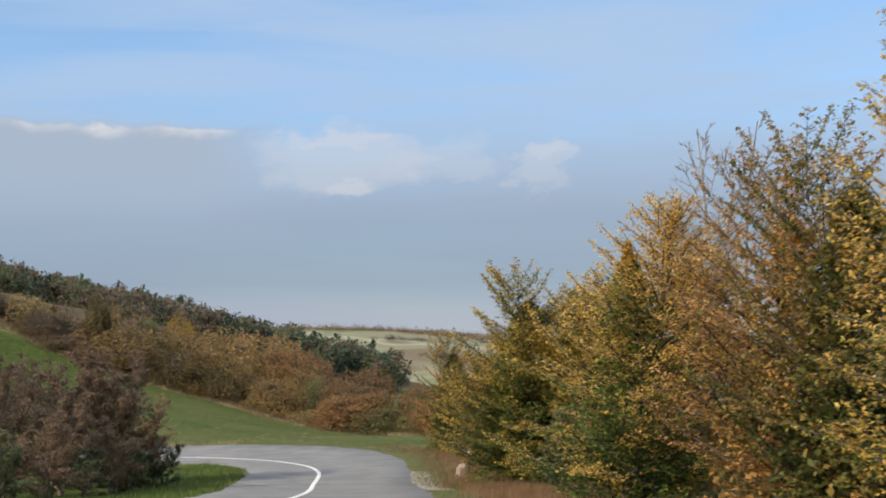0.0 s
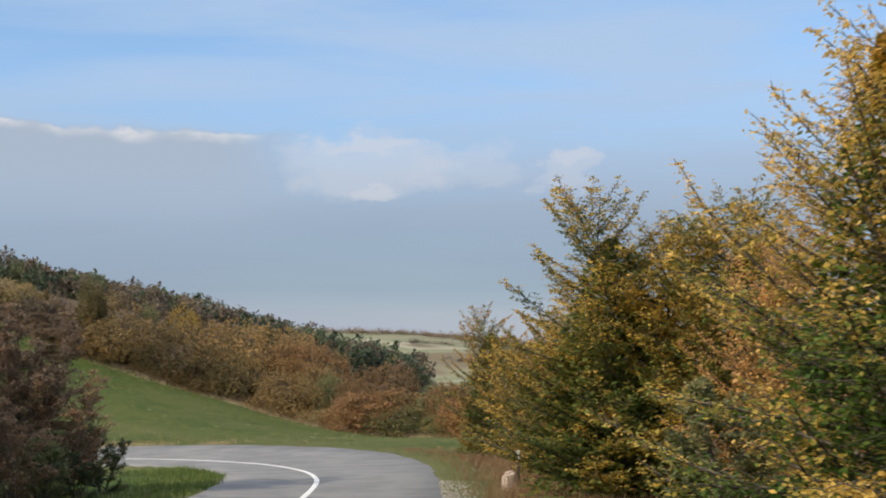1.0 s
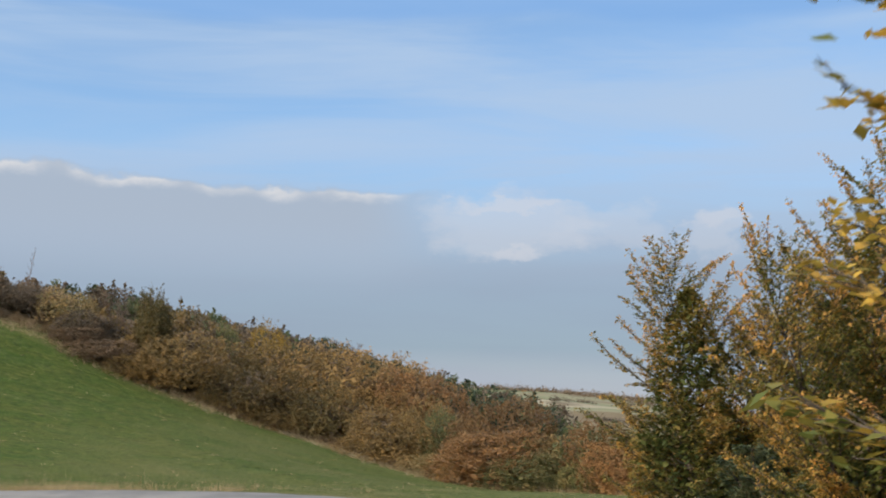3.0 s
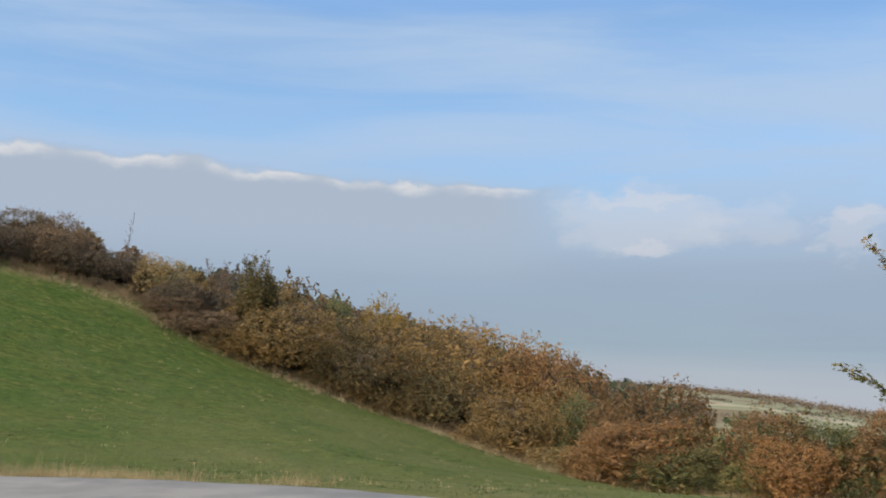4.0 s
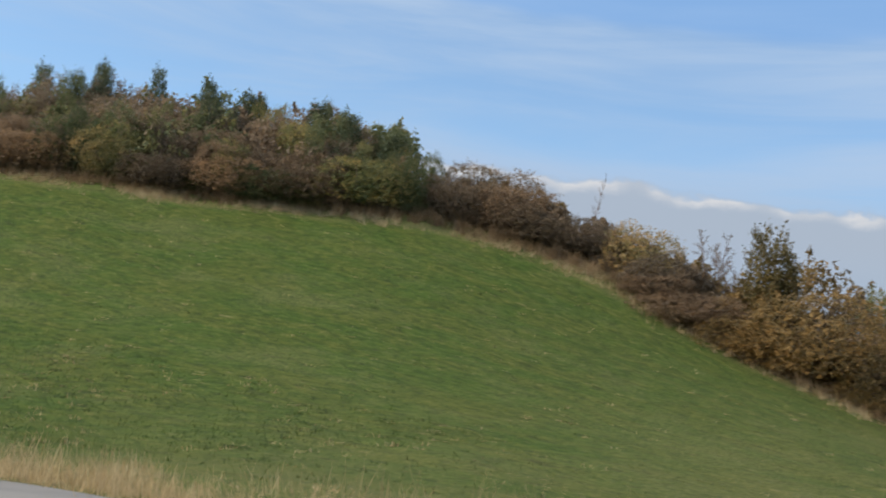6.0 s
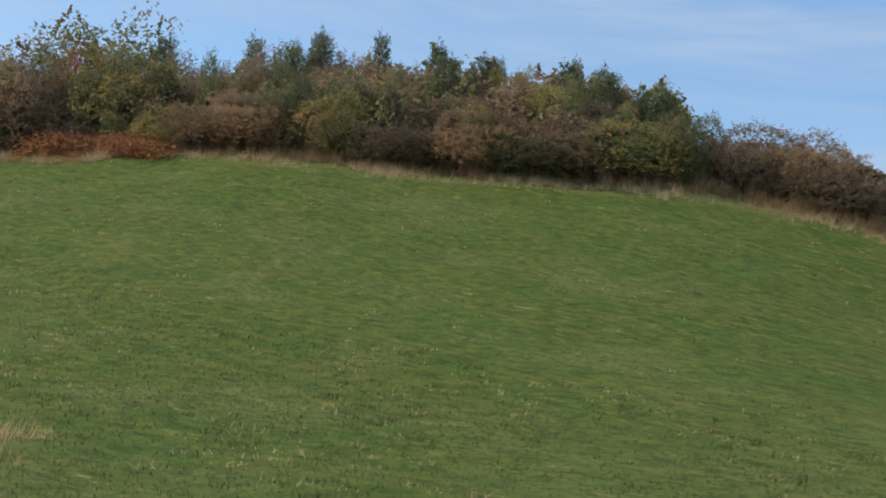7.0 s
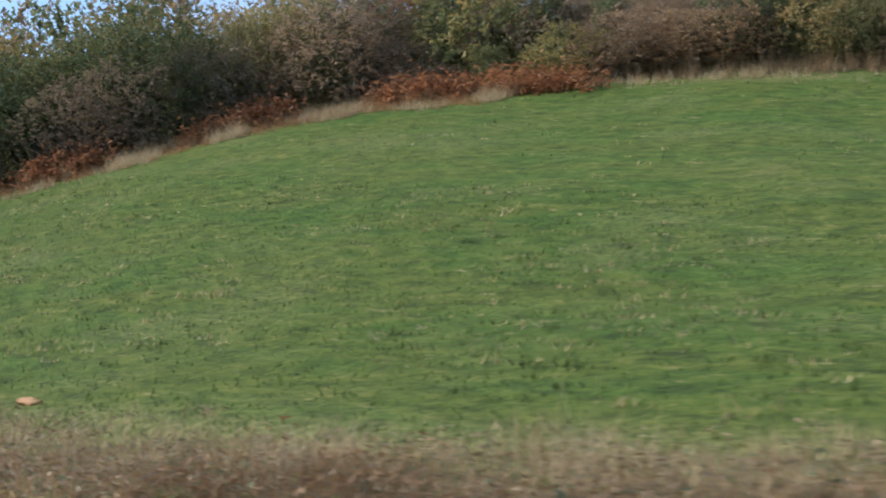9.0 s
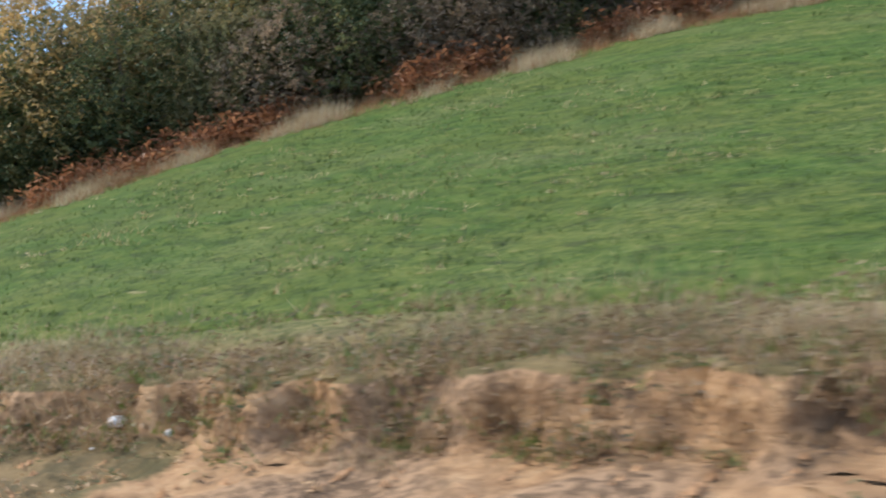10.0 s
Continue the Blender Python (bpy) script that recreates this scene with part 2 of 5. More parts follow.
# centre line of the road: x, y, height, width to the right edge, cant
ROAD = [(4.5, -30, 3.8, 2.6, 0), (0.9, 9.4, 0.06, 2.6, 0), (0.0, 18.8, -0.86, 2.6, 0), (-0.75, 28.4, -1.6, 2.6, 0), (-1.35, 36, -2.3, 2.5, 0),
        (-1.95, 41, -2.72, 2.5, 0), (-2.75, 47.5, -3.07, 2.7, 0.02), (-4.3, 53.5, -3.43, 3.5, 0.04), (-7.0, 58.6, -3.72, 4.2, 0.05),
        (-11.5, 61.8, -3.9, 3.8, 0.05), (-19, 62.8, -4.05, 2.5, 0.03), (-27, 63.3, -4.35, 2.3, 0), (-37, 63.0, -5.1, 2.3, 0),
        (-48.3, 61.4, -6.2, 2.3, 0), (-62, 58.3, -7.6, 2.3, 0), (-80, 53, -9.3, 2.3, 0), (-110, 42, -12, 2.3, 0)]


def smooth_line(rows, step):
    """Points along a smooth line through rows, about a step apart."""
    pts = np.array(rows, float)
    ext = np.vstack([2 * pts[0] - pts[1], pts, 2 * pts[-1] - pts[-2]])
    out = []
    for a, b, c, d in zip(ext, ext[1:], ext[2:], ext[3:]):
        count = max(2, int(np.hypot(*(c - b)[:2]) / step))
        t = np.linspace(0, 1, count, endpoint=False)[:, None]
        out.append(0.5 * (2 * b + (c - a) * t + (2 * a - 5 * b + 4 * c - d) * t ** 2 + (3 * b - a - 3 * c + d) * t ** 3))
    return np.vstack(out + [pts[-1:]])


road_rows = [tuple(v * UNIT for v in row[:4]) + (row[4],) for row in ROAD]
LINE = smooth_line(road_rows, 0.5)
tangent = np.gradient(LINE[:, :2], axis=0)
tangent /= np.linalg.norm(tangent, axis=1)[:, None]
RIGHT = np.stack([tangent[:, 1], -tangent[:, 0]], 1)
LEFT_WIDTH = 2.75


def step(v, low, high):
    t = np.clip((v - low) / (high - low), 0, 1)
    return t * t * (3 - 2 * t)


def wave(x, y, size, seed=0.0):
    """Smooth uneven values of about -1 to 1 at the given size in metres."""
    a, b = x / size + seed, y / size - 1.7 * seed
    return (np.sin(a * 2.1 + 1.3 * np.sin(b * 1.7 + seed)) + np.sin(b * 2.6 + 1.1 * np.sin(a * 1.3)) + np.sin((a + b) * 1.9 + 2.0 * seed)) / 3


def beside_road(x, y):
    """Distance to the right of the road's centre line, the row nearest, and the road's height smoothed over the neighbourhood."""
    x, y = np.atleast_1d(x).astype(float), np.atleast_1d(y).astype(float)
    side, near, level = np.empty_like(x), np.empty(len(x), int), np.empty_like(x)
    coarse = LINE[::8]
    for i in range(0, len(x), 20000):
        part = slice(i, i + 20000)
        dx, dy = x[part, None] - coarse[None, :, 0], y[part, None] - coarse[None, :, 1]
        d2 = dx * dx + dy * dy
        w = 1 / (d2 + 4.0) ** 2.5
        level[part] = (w * coarse[None, :, 2]).sum(1) / w.sum(1)
        k = d2.argmin(1) * 8
        best, bd = k.copy(), np.full(len(k), 1e18)
        for off in range(-8, 9):
            kk = np.clip(k + off, 0, len(LINE) - 1)
            dd = (x[part] - LINE[kk, 0]) ** 2 + (y[part] - LINE[kk, 1]) ** 2
            hit = dd < bd
            best[hit], bd[hit] = kk[hit], dd[hit]
        near[part] = best
        cross = (x[part] - LINE[best, 0]) * RIGHT[best, 0] + (y[part] - LINE[best, 1]) * RIGHT[best, 1]
        side[part] = np.sign(cross) * np.sqrt(bd)
    return side, near, level


# small rises and dips of the meadow's upper edge: x, y, height
SETTLE = np.array([(0, 118, -0.36), (-6, 121, -0.63), (-12, 124, -0.42), (-18, 129, -0.28), (-24, 132, -0.40), (-32, 132, -0.54), (-39, 132, -0.02), (-45, 134, 0.13), (-53, 132, 0.17), (-58, 128, -0.36), (-64, 124, -0.31), (-70, 121, -0.27), (-77, 119, -0.20), (-84, 117, 0.04), (-90, 113, 0.13), (-93, 107, 0.09), (-96, 103, -0.36), (-101, 98, -0.63), (-106, 93, -0.61), (-111, 89, -0.34), (-117, 85, -0.19), (-123, 81, -0.11)])


def hillside(x, y):
    """The meadow's hill and what lies past it."""
    settle, total = 0.0, 0.25
    for sx, sy, dz in SETTLE:
        w = np.exp(-((x - sx) ** 2 + (y - sy) ** 2) / 60)
        settle, total = settle + w * dz, total + w
    settle = settle / total
    u = np.clip((x + 58.5) / 40, -0.9, 1.3)
    v = np.clip((y - 110.5) / 40, -0.62, 0.66)
    z = (-0.477 + 12.193 * v + 0.884 * v ** 2 - 1.443 * v ** 3 + 0.767 * v ** 4 - 6.133 * u - 10.641 * u * v + 3.861 * u * v ** 2 - 1.047 * u * v ** 3
         - 0.142 * u ** 2 - 5.142 * u ** 2 * v - 4.546 * u ** 2 * v ** 2 + 1.672 * u ** 3 + 3.883 * u ** 3 * v - 0.386 * u ** 4)
    z = z + settle - 3.2 * step(y, 150, 235)
    shoulder = np.clip(-9.2 + 0.25 * (-28 - x), -24, 15)   # the wooded spur over the valley
    spur = step(y, 230, 310)
    z = z * (1 - spur) + shoulder * spur
    far = step(y, 370, 480)
    z = z * (1 - far) - 24 * far
    hill = step(y, 480, 900) * (32 - 15 * step(x, -90, 80) + 2.0 * wave(x, y, 160, 2.0) + 1.6 * wave(x, y, 60, 4.0)) * (1 - 0.8 * step(y, 1000, 1900))
    return z + hill


def lip_of(x):
    """How far from the road's edge the cutting's upper lip runs."""
    return 5.3 - 0.8 * np.exp(-((x + 57) / 6) ** 2) + 0.8 * step(-x, 60, 72)


def lip_edge(x, y):
    return lip_of(x) + 0.15 * wave(x, y, 1.3, 3.0) + 0.17 * wave(x, y, 0.42, 1.0)


def ground(x, y):
    x, y = np.atleast_1d(x).astype(float), np.atleast_1d(y).astype(float)
    side, near, level = beside_road(x, y)
    edge = np.where(side > 0, LINE[near, 3], LEFT_WIDTH)
    out = np.abs(side) - edge
    surface_z = LINE[near, 2] + np.where(side > 0, LINE[near, 4], 0) * np.clip(side, 0, 6)
    hill = hillside(x, y)
    cut = step(-LINE[near, 0], 33, 48)                   # the road is cut into the hill here
    lip = lip_edge(x, y)
    rise = cut * (0.68 * np.clip((out - 1.2) / (lip - 1.5), 0, 1) + 0.32 * step(out, lip - 0.40, lip)) + (1 - cut) * step(out, 1.0, 11.0)
    meadow = step(y, 60, 78) * (side > 0)
    far_level = level - 0.02 * np.abs(side) * 0.5
    natural = np.where(side > 0, hill * meadow + far_level * (1 - meadow), far_level)
    blend = step(np.hypot(x + 30, y - 70), 150, 380)      # far from here the land takes over on both sides
    natural = natural * (1 - blend) + np.where(y > 200, hill, np.minimum(hill, -6 + 0 * hill)) * blend
    near_z = surface_z - 0.03 - 0.07 * step(out, 0.0, 1.4) * (1 - cut)
    rise = np.where(side > 0, rise, step(out, 0.5, 6.0))
    z = near_z * (1 - rise) + natural * rise
    z = np.where(out <= 0.0, surface_z - 0.08, z)
    rough = 0.05 * wave(x, y, 1.9, 0.4) + 0.10 * wave(x, y, 7.0, 1.4)
    return z + rough * step(out, 0.6, 3.0)


def mesh_object(name, verts, faces, mat, smooth=False, parent=None):
    me = bpy.data.meshes.new(name)
    verts, faces = np.asarray(verts, np.float32), np.asarray(faces, np.int32)
    me.vertices.add(len(verts))
    me.vertices.foreach_set("co", verts.ravel())
    width = faces.shape[1]
    me.loops.add(faces.size)
    me.loops.foreach_set("vertex_index", faces.ravel())
    me.polygons.add(len(faces))
    me.polygons.foreach_set("loop_start", np.arange(0, faces.size, width, dtype=np.int32))
    me.polygons.foreach_set("loop_total", np.full(len(faces), width, np.int32))
    if smooth:
        me.polygons.foreach_set("use_smooth", np.ones(len(faces), bool))
    me.update(calc_edges=True)
    me.materials.append(mat)
    ob = new(name, me)
    if parent is not None:
        ob.parent = parent
    return ob


def part(name, bm, mat, parent, label=""):
    me = bpy.data.meshes.new(name)
    bm.to_mesh(me)
    bm.free()
    me.materials.append(mat)
    ob = new(name, me)
    ob.parent = parent
    return tagged(ob, label)


def spaced(lo, hi, fine_lo, fine_hi, fine, finer=None):
    """Grid lines, close within the fine stretch and ever wider outside it."""
    mid = list(np.arange(fine_lo, fine_hi, fine))
    if finer:
        mid = sorted(set(mid) | set(np.arange(*finer)))
    step_, v, right = fine, fine_hi, []
    while v < hi:
        right.append(v)
        step_ *= 1.12
        v += step_
    step_, v, left = fine, fine_lo - fine, []
    while v > lo:
        left.append(v)
        step_ *= 1.12
        v -= step_
    return np.array(left[::-1] + mid + right + [hi])


# ---- ground ----
def ground_material():
    m, n = material("meadow")
    geo = n.add("ShaderNodeNewGeometry")
    where = geo.outputs["Position"]
    layer = n.add("ShaderNodeVertexColor", layer_name="zone")
    zone = n.add("ShaderNodeSeparateColor", {0: layer.outputs[0]})
    fine = n.noise(where, 9.0, 5.0, 0.65)
    tuft = n.noise(n.scaled(where, 1.0, 1.6, 1.0), 1.7, 4.0, 0.6)
    broad = n.noise(where, 0.22, 5.0, 0.6)
    grass = n.ramp(n.math("ADD", n.math("MULTIPLY", fine, 0.45), n.math("MULTIPLY", tuft, 0.55)),
                   [(0.34, (0.024, 0.040, 0.013)), (0.47, (0.051, 0.086, 0.017)), (0.58, (0.080, 0.115, 0.024)), (0.67, (0.140, 0.145, 0.053)), (0.75, (0.28, 0.26, 0.13))])
    worn = n.mix(n.step(fine, 0.4, 0.62), (0.090, 0.100, 0.034), (0.235, 0.205, 0.092))
    bands = n.noise(n.scaled(where, 0.22, 0.55, 1.0), 1.0, 4.0, 0.6)
    lush = n.step(bands, 0.38, 0.62)
    grass = n.mix(lush, n.mix(1.0, grass, (1.20, 1.03, 1.06), "MULTIPLY"), n.mix(1.0, grass, (0.88, 0.98, 0.90), "MULTIPLY"))
    clump = n.noise(n.scaled(where, 1.0, 2.4, 1.0), 1.1, 4.0, 0.6)
    grass = n.mix(n.step(clump, 0.40, 0.31, 0.0, 0.75), grass, (0.028, 0.042, 0.014))
    grass = n.mix(n.step(clump, 0.66, 0.74, 0.0, 0.7), grass, (0.26, 0.22, 0.11))
    dry = n.step(n.math("ADD", n.math("MULTIPLY", broad, 0.6), n.math("MULTIPLY", bands, 0.4)), 0.47, 0.64, 0.0, 0.34)
    dry = n.math("MAXIMUM", dry, zone.outputs[1])
    col = n.mix(dry, grass, worn)
    litter = n.mix(n.step(tuft, 0.35, 0.65), (0.075, 0.055, 0.032), (0.20, 0.135, 0.072))
    col = n.mix(zone.outputs[0], col, litter)
    plots = n.noise(n.scaled(where, 0.011, 0.012, 0), 1.0, 1.5)
    far_field = n.ramp(plots, [(0.36, (0.20, 0.16, 0.10)), (0.44, (0.27, 0.26, 0.165)), (0.56, (0.21, 0.225, 0.13)), (0.62, (0.40, 0.36, 0.26)), (0.7, (0.20, 0.165, 0.11))])
    col = n.mix(zone.outputs[2], col, far_field)
    clay_tint = n.noise(where, 3.5, 6.0, 0.65)
    beds = n.noise(n.scaled(where, 0.25, 0.6, 3.0), 1.0, 5.0, 0.65, distortion=0.8)
    clay = n.ramp(n.math("ADD", n.math("MULTIPLY", clay_tint, 0.6), n.math("MULTIPLY", beds, 0.4)),
                  [(0.34, (0.135, 0.082, 0.046)), (0.44, (0.250, 0.150, 0.080)), (0.54, (0.350, 0.222, 0.120)), (0.68, (0.45, 0.31, 0.180))])
    loose = n.mix(n.step(fine, 0.40, 0.60), (0.12, 0.08, 0.05), (0.29, 0.19, 0.115))
    clay = n.mix(n.step(n.noise(where, 0.55, 4.0, 0.6), 0.41, 0.57), loose, clay)
    ragged = n.math("ADD", layer.outputs[1], n.math("MULTIPLY", n.math("SUBTRACT", tuft, 0.5), 0.5))
    col = n.mix(n.step(ragged, 0.42, 0.58), col, clay)
    lumps = n.math("ADD", n.math("MULTIPLY", fine, 0.4), n.math("MULTIPLY", tuft, 1.0))
    surface(n, col, 0.95, lumps, 0.9, 0.12, 0.1)
    return m


HEDGE = [(13.0, 113.7), (6.6, 115.8), (0.4, 118.0), (-6.3, 120.8), (-11.7, 124.3), (-17.8, 129.4), (-24.0, 132.4), (-32.0, 132.3), (-38.6, 132.0), (-44.8, 134.1), (-53.1, 132.5), (-58.2, 128.4), (-64.2, 124.0), (-69.9, 121.0), (-77.2, 118.8), (-83.8, 117.1), (-89.8, 112.6), (-92.9, 106.9), (-96.2, 102.6), (-101.5, 97.8), (-106.0, 93.4), (-111.5, 88.9), (-116.8, 85.1), (-123.1, 81.3), (-128.7, 78.6), (-135.2, 75.4)]
HEDGE_LINE = smooth_line(HEDGE, 1.0)
hedge_tangent = np.gradient(HEDGE_LINE, axis=0)
hedge_tangent /= np.linalg.norm(hedge_tangent, axis=1)[:, None]
HEDGE_OUT = np.stack([hedge_tangent[:, 1], -hedge_tangent[:, 0]], 1)      # away from the meadow


def past_hedge(x, y):
    """How far a place lies behind the edge of the wood (negative: in the meadow)."""
    x, y = np.atleast_1d(x), np.atleast_1d(y)
    out = np.empty(len(x))
    for i in range(0, len(x), 20000):
        s = slice(i, i + 20000)
        d2 = (x[s, None] - HEDGE_LINE[None, :, 0]) ** 2 + (y[s, None] - HEDGE_LINE[None, :, 1]) ** 2
        k = d2.argmin(1)
        out[s] = (x[s] - HEDGE_LINE[k, 0]) * HEDGE_OUT[k, 0] + (y[s] - HEDGE_LINE[k, 1]) * HEDGE_OUT[k, 1]
    return out


MEADOW = ground_material()


def make_ground():
    xs = spaced(-3000, 3000, -108, 16, 0.7)
    ys = spaced(-1500, 4200, 6, 140, 0.7, (78.0, 93.0, 0.2))
    gx, gy = (a.ravel() for a in np.meshgrid(xs, ys))
    gz = ground(gx, gy)
    g_side, g_near, _ = beside_road(gx, gy)
    g_out = g_side - LINE[g_near, 3]
    cut_zone = step(-gx, 41, 44) * step(-gx, 99, 96) * (g_side > 0)
    gz -= 0.9 * cut_zone * step(g_out, 1.1, 2.0) * step(g_out, lip_of(gx) + 2.0, lip_of(gx) + 1.2)   # room for the cutting's own mesh
    i = np.arange(len(xs) * len(ys)).reshape(len(ys), len(xs))
    faces = np.stack([i[:-1, :-1], i[:-1, 1:], i[1:, 1:], i[1:, :-1]], -1).reshape(-1, 4)
    ob = mesh_object("ground", np.stack([gx, gy, gz], 1), faces, MEADOW, True)
    wood = step(past_hedge(gx, gy), 0.6, 2.6) * (gy < 420)
    side, near, _ = beside_road(gx, gy)
    out = np.abs(side) - np.where(side > 0, LINE[near, 3], LEFT_WIDTH)
    verge = step(out, 3.2, 0.9) * 0.7
    verge = np.maximum(verge, step(-gx, 36, 50) * (side > 0) * step(out, 7.8, 6.2) * 0.75)
    strip = past_hedge(gx, gy) + 0.35 * wave(gx, gy, 3.0, 2.0)
    verge = np.maximum(verge, step(strip, -1.5, -0.7) * step(strip, 0.9, 0.2) * (0.45 + 0.45 * wave(gx, gy, 3.0, 4.0)))
    drier = step(gx, -46, -14) * (0.42 + 0.22 * wave(gx, gy, 5.0, 3.0) + 0.14 * wave(gx, gy, 1.6, 6.0)) * (side > 0)
    verge = np.maximum(verge, np.clip(drier, 0, 1))
    far = step(gy, 380, 520)
    zone = np.stack([np.clip(wood, 0, 1), verge, far, np.zeros_like(far)], 1).astype(np.float32)
    ob.data.color_attributes.new("zone", "FLOAT_COLOR", "POINT").data.foreach_set("color", zone.ravel())
    tagged(ob, "rolling green meadow with dry patches and a clay cutting", "ground", kind="structure")


make_ground()


def make_cutting():
    """The raw bank beside the road: loose scree, a broken clay face and an overhanging turf edge."""
    rows = np.flatnonzero((LINE[:, 0] < -39) & (LINE[:, 0] > -101))
    s = np.arange(rows[0], rows[-1], 0.22)
    at = [np.interp(s, np.arange(len(LINE)), LINE[:, i]) for i in (0, 1, 3)]
    way = [np.interp(s, np.arange(len(LINE)), RIGHT[:, i]) for i in (0, 1)]
    lip = lip_of(at[0])
    f = np.concatenate([np.linspace(0, 0.50, 18, endpoint=False), np.linspace(0.50, 1.0, 40, endpoint=False), np.linspace(1.0, 1.34, 12)])
    out = 0.9 + (lip[:, None] + 0.35 - 0.9) * f[None, :]
    px, py = (at[i][:, None] + way[i][:, None] * (at[2][:, None] + out) for i in (0, 1))
    x, y = px.ravel(), py.ravel()
    z = ground(x, y).reshape(px.shape)
    rel = out - lip_edge(x, y).reshape(px.shape)
    cut = step(-at[0], 43, 52)[:, None]
    face = step(rel, -1.6, -0.5) * step(rel, 0.25, 0.0)
    along = (s * 0.5)[:, None] + 0 * px
    rough = 0.5 * np.abs(wave(along, out * 1.2 + 0.6 * along, 0.55, 1.0)) + 0.4 * np.abs(wave(along, out * 2.0, 0.22, 4.0)) + 0.3 * wave(along, out * 3.0, 0.12, 7.0)
    hang = 0.30 * step(rel, -0.30, -0.08) * step(rel, 0.40, 0.05) * (0.6 + 0.6 * wave(along, 0 * z, 0.6, 2.0))
    gully = np.clip(4.0 * wave(along, 0 * z, 0.26, 5.0) - 2.2, 0, 1) + 0.7 * np.clip(4.0 * wave(along, 0 * z, 0.14, 8.0) - 2.4, 0, 1)
    push = cut * (face * (rough - 0.35) * 0.15 + hang - 0.26 * gully * np.exp(-((rel + 0.14) / 0.13) ** 2))
    px, py = px - way[0][:, None] * push, py - way[1][:, None] * push
    scree = step(out, 1.6, 2.4) * step(rel, -0.4, -0.8)
    z = z + cut * scree * (0.07 * wave(along, out, 0.45, 3.0) + 0.05 * np.abs(wave(along, out, 0.2, 6.0)))
    edge = np.minimum(np.minimum(f * 14, (1.34 - f) * 8), 1.0)[None, :] * np.minimum(1, np.minimum(np.arange(len(s)), len(s) - 1 - np.arange(len(s))) / 12)[:, None]
    z = z - 0.12 * (1 - edge) + 0.015
    i = np.arange(px.size).reshape(px.shape)
    faces = np.stack([i[:-1, :-1], i[:-1, 1:], i[1:, 1:], i[1:, :-1]], -1).reshape(-1, 4)
    ob = mesh_object("cutting", np.stack([px, py, z], -1).reshape(-1, 3), faces, MEADOW, True)
    bare = step(rel, 0.06, -0.16) * step(out, 1.3, 2.2) * cut * (0.50 + 0.50 * step(-at[0], 54, 60))[:, None]
    bare = bare * (1 - 0.75 * (step(-at[0], 69.7, 71.3)[:, None] * step(rel, -0.14, -0.42)))
    loose = 0.85 * step(-at[0], 69.4, 71.4)[:, None] * step(out, 1.2, 2.2) * step(rel, -0.06, -0.3)
    zone = np.stack([np.maximum(0.75 * step(rel, 2.0, 0.4), loose) + 0 * bare, 0.55 + 0.35 * wave(x, y, 1.7, 5.0).reshape(px.shape), 0 * bare, bare], -1).reshape(-1, 4).astype(np.float32)
    ob.data.color_attributes.new("zone", "FLOAT_COLOR", "POINT").data.foreach_set("color", zone.ravel())
    tagged(ob, "raw ochre clay bank with crumbling face under overhanging turf", "bank", kind="structure")


make_cutting()


# ---- road ----
def asphalt_material():
    m, n = material("asphalt")
    where = n.add("ShaderNodeNewGeometry").outputs["Position"]
    grit = n.noise(where, 60.0, 3.0, 0.7)
    stain = n.noise(where, 0.7, 4.0, 0.6)
    col = n.mix(n.step(stain, 0.35, 0.65), (0.165, 0.162, 0.158), (0.235, 0.228, 0.215))
    col = n.mix(n.math("MULTIPLY", grit, 0.35), col, (0.34, 0.33, 0.31))
    surface(n, col, 0.85, grit, 0.4, 0.01, 0.25)
    return m


def paint_material():
    m, n = material("road_paint")
    where = n.add("ShaderNodeNewGeometry").outputs["Position"]
    worn = n.noise(where, 8.0, 5.0, 0.7)
    surface(n, n.mix(n.step(worn, 0.55, 0.75), (0.78, 0.77, 0.73), (0.36, 0.36, 0.35)), 0.7)
    return m


def ribbon(name, left, right, lift, thick, mat):
    """A slab that follows the road from offset left to right of its centre line."""
    line, out = LINE, RIGHT
    count = len(line)
    cols = 7
    verts = []
    f = np.linspace(0, 1, cols // 2 + 1)
    mid = np.clip(0 * left, left, right)
    off = np.concatenate([left[:, None] * (1 - f) + mid[:, None] * f, mid[:, None] * (1 - f[1:]) + right[:, None] * f[1:]], 1)
    x = line[:, 0, None] + out[:, 0, None] * off
    y = line[:, 1, None] + out[:, 1, None] * off
    z = line[:, 2, None] + line[:, 4, None] * np.clip(off, 0, 6) + lift
    top = np.stack([x, y, z], -1)
    skirt = np.stack([-out, out], 1) * (thick * 1.6)
    low = top[:, [0, -1]] - np.array([0, 0, thick])
    low[:, :, :2] += skirt
    verts = np.concatenate([low[:, :1], top, low[:, 1:]], 1)
    i = np.arange(count * (cols + 2)).reshape(count, cols + 2)
    faces = np.stack([i[:-1, :-1], i[:-1, 1:], i[1:, 1:], i[1:, :-1]], -1).reshape(-1, 4)
    return mesh_object(name, verts.reshape(-1, 3), faces, mat, True)


run = np.arange(len(LINE)) * 0.5
ragged_r = 0.10 * wave(run, 0 * run, 1.3, 1.0) + 0.08 * wave(run, 0 * run, 0.5, 2.0)
ragged_l = 0.10 * wave(run, 0 * run, 1.1, 3.0)
road = ribbon("road", np.full(len(LINE), -LEFT_WIDTH) + ragged_l, LINE[:, 3] + ragged_r, 0.0, 0.25, asphalt_material())
tagged(road, "worn grey asphalt country road bending round a meadow", "road", kind="structure")
paint = ribbon("road_marking", np.full(len(LINE), -0.07), np.full(len(LINE), 0.07), 0.005, 0.004, paint_material())
tagged(paint, "solid white painted centre line on the asphalt", "road marking", kind="structure")


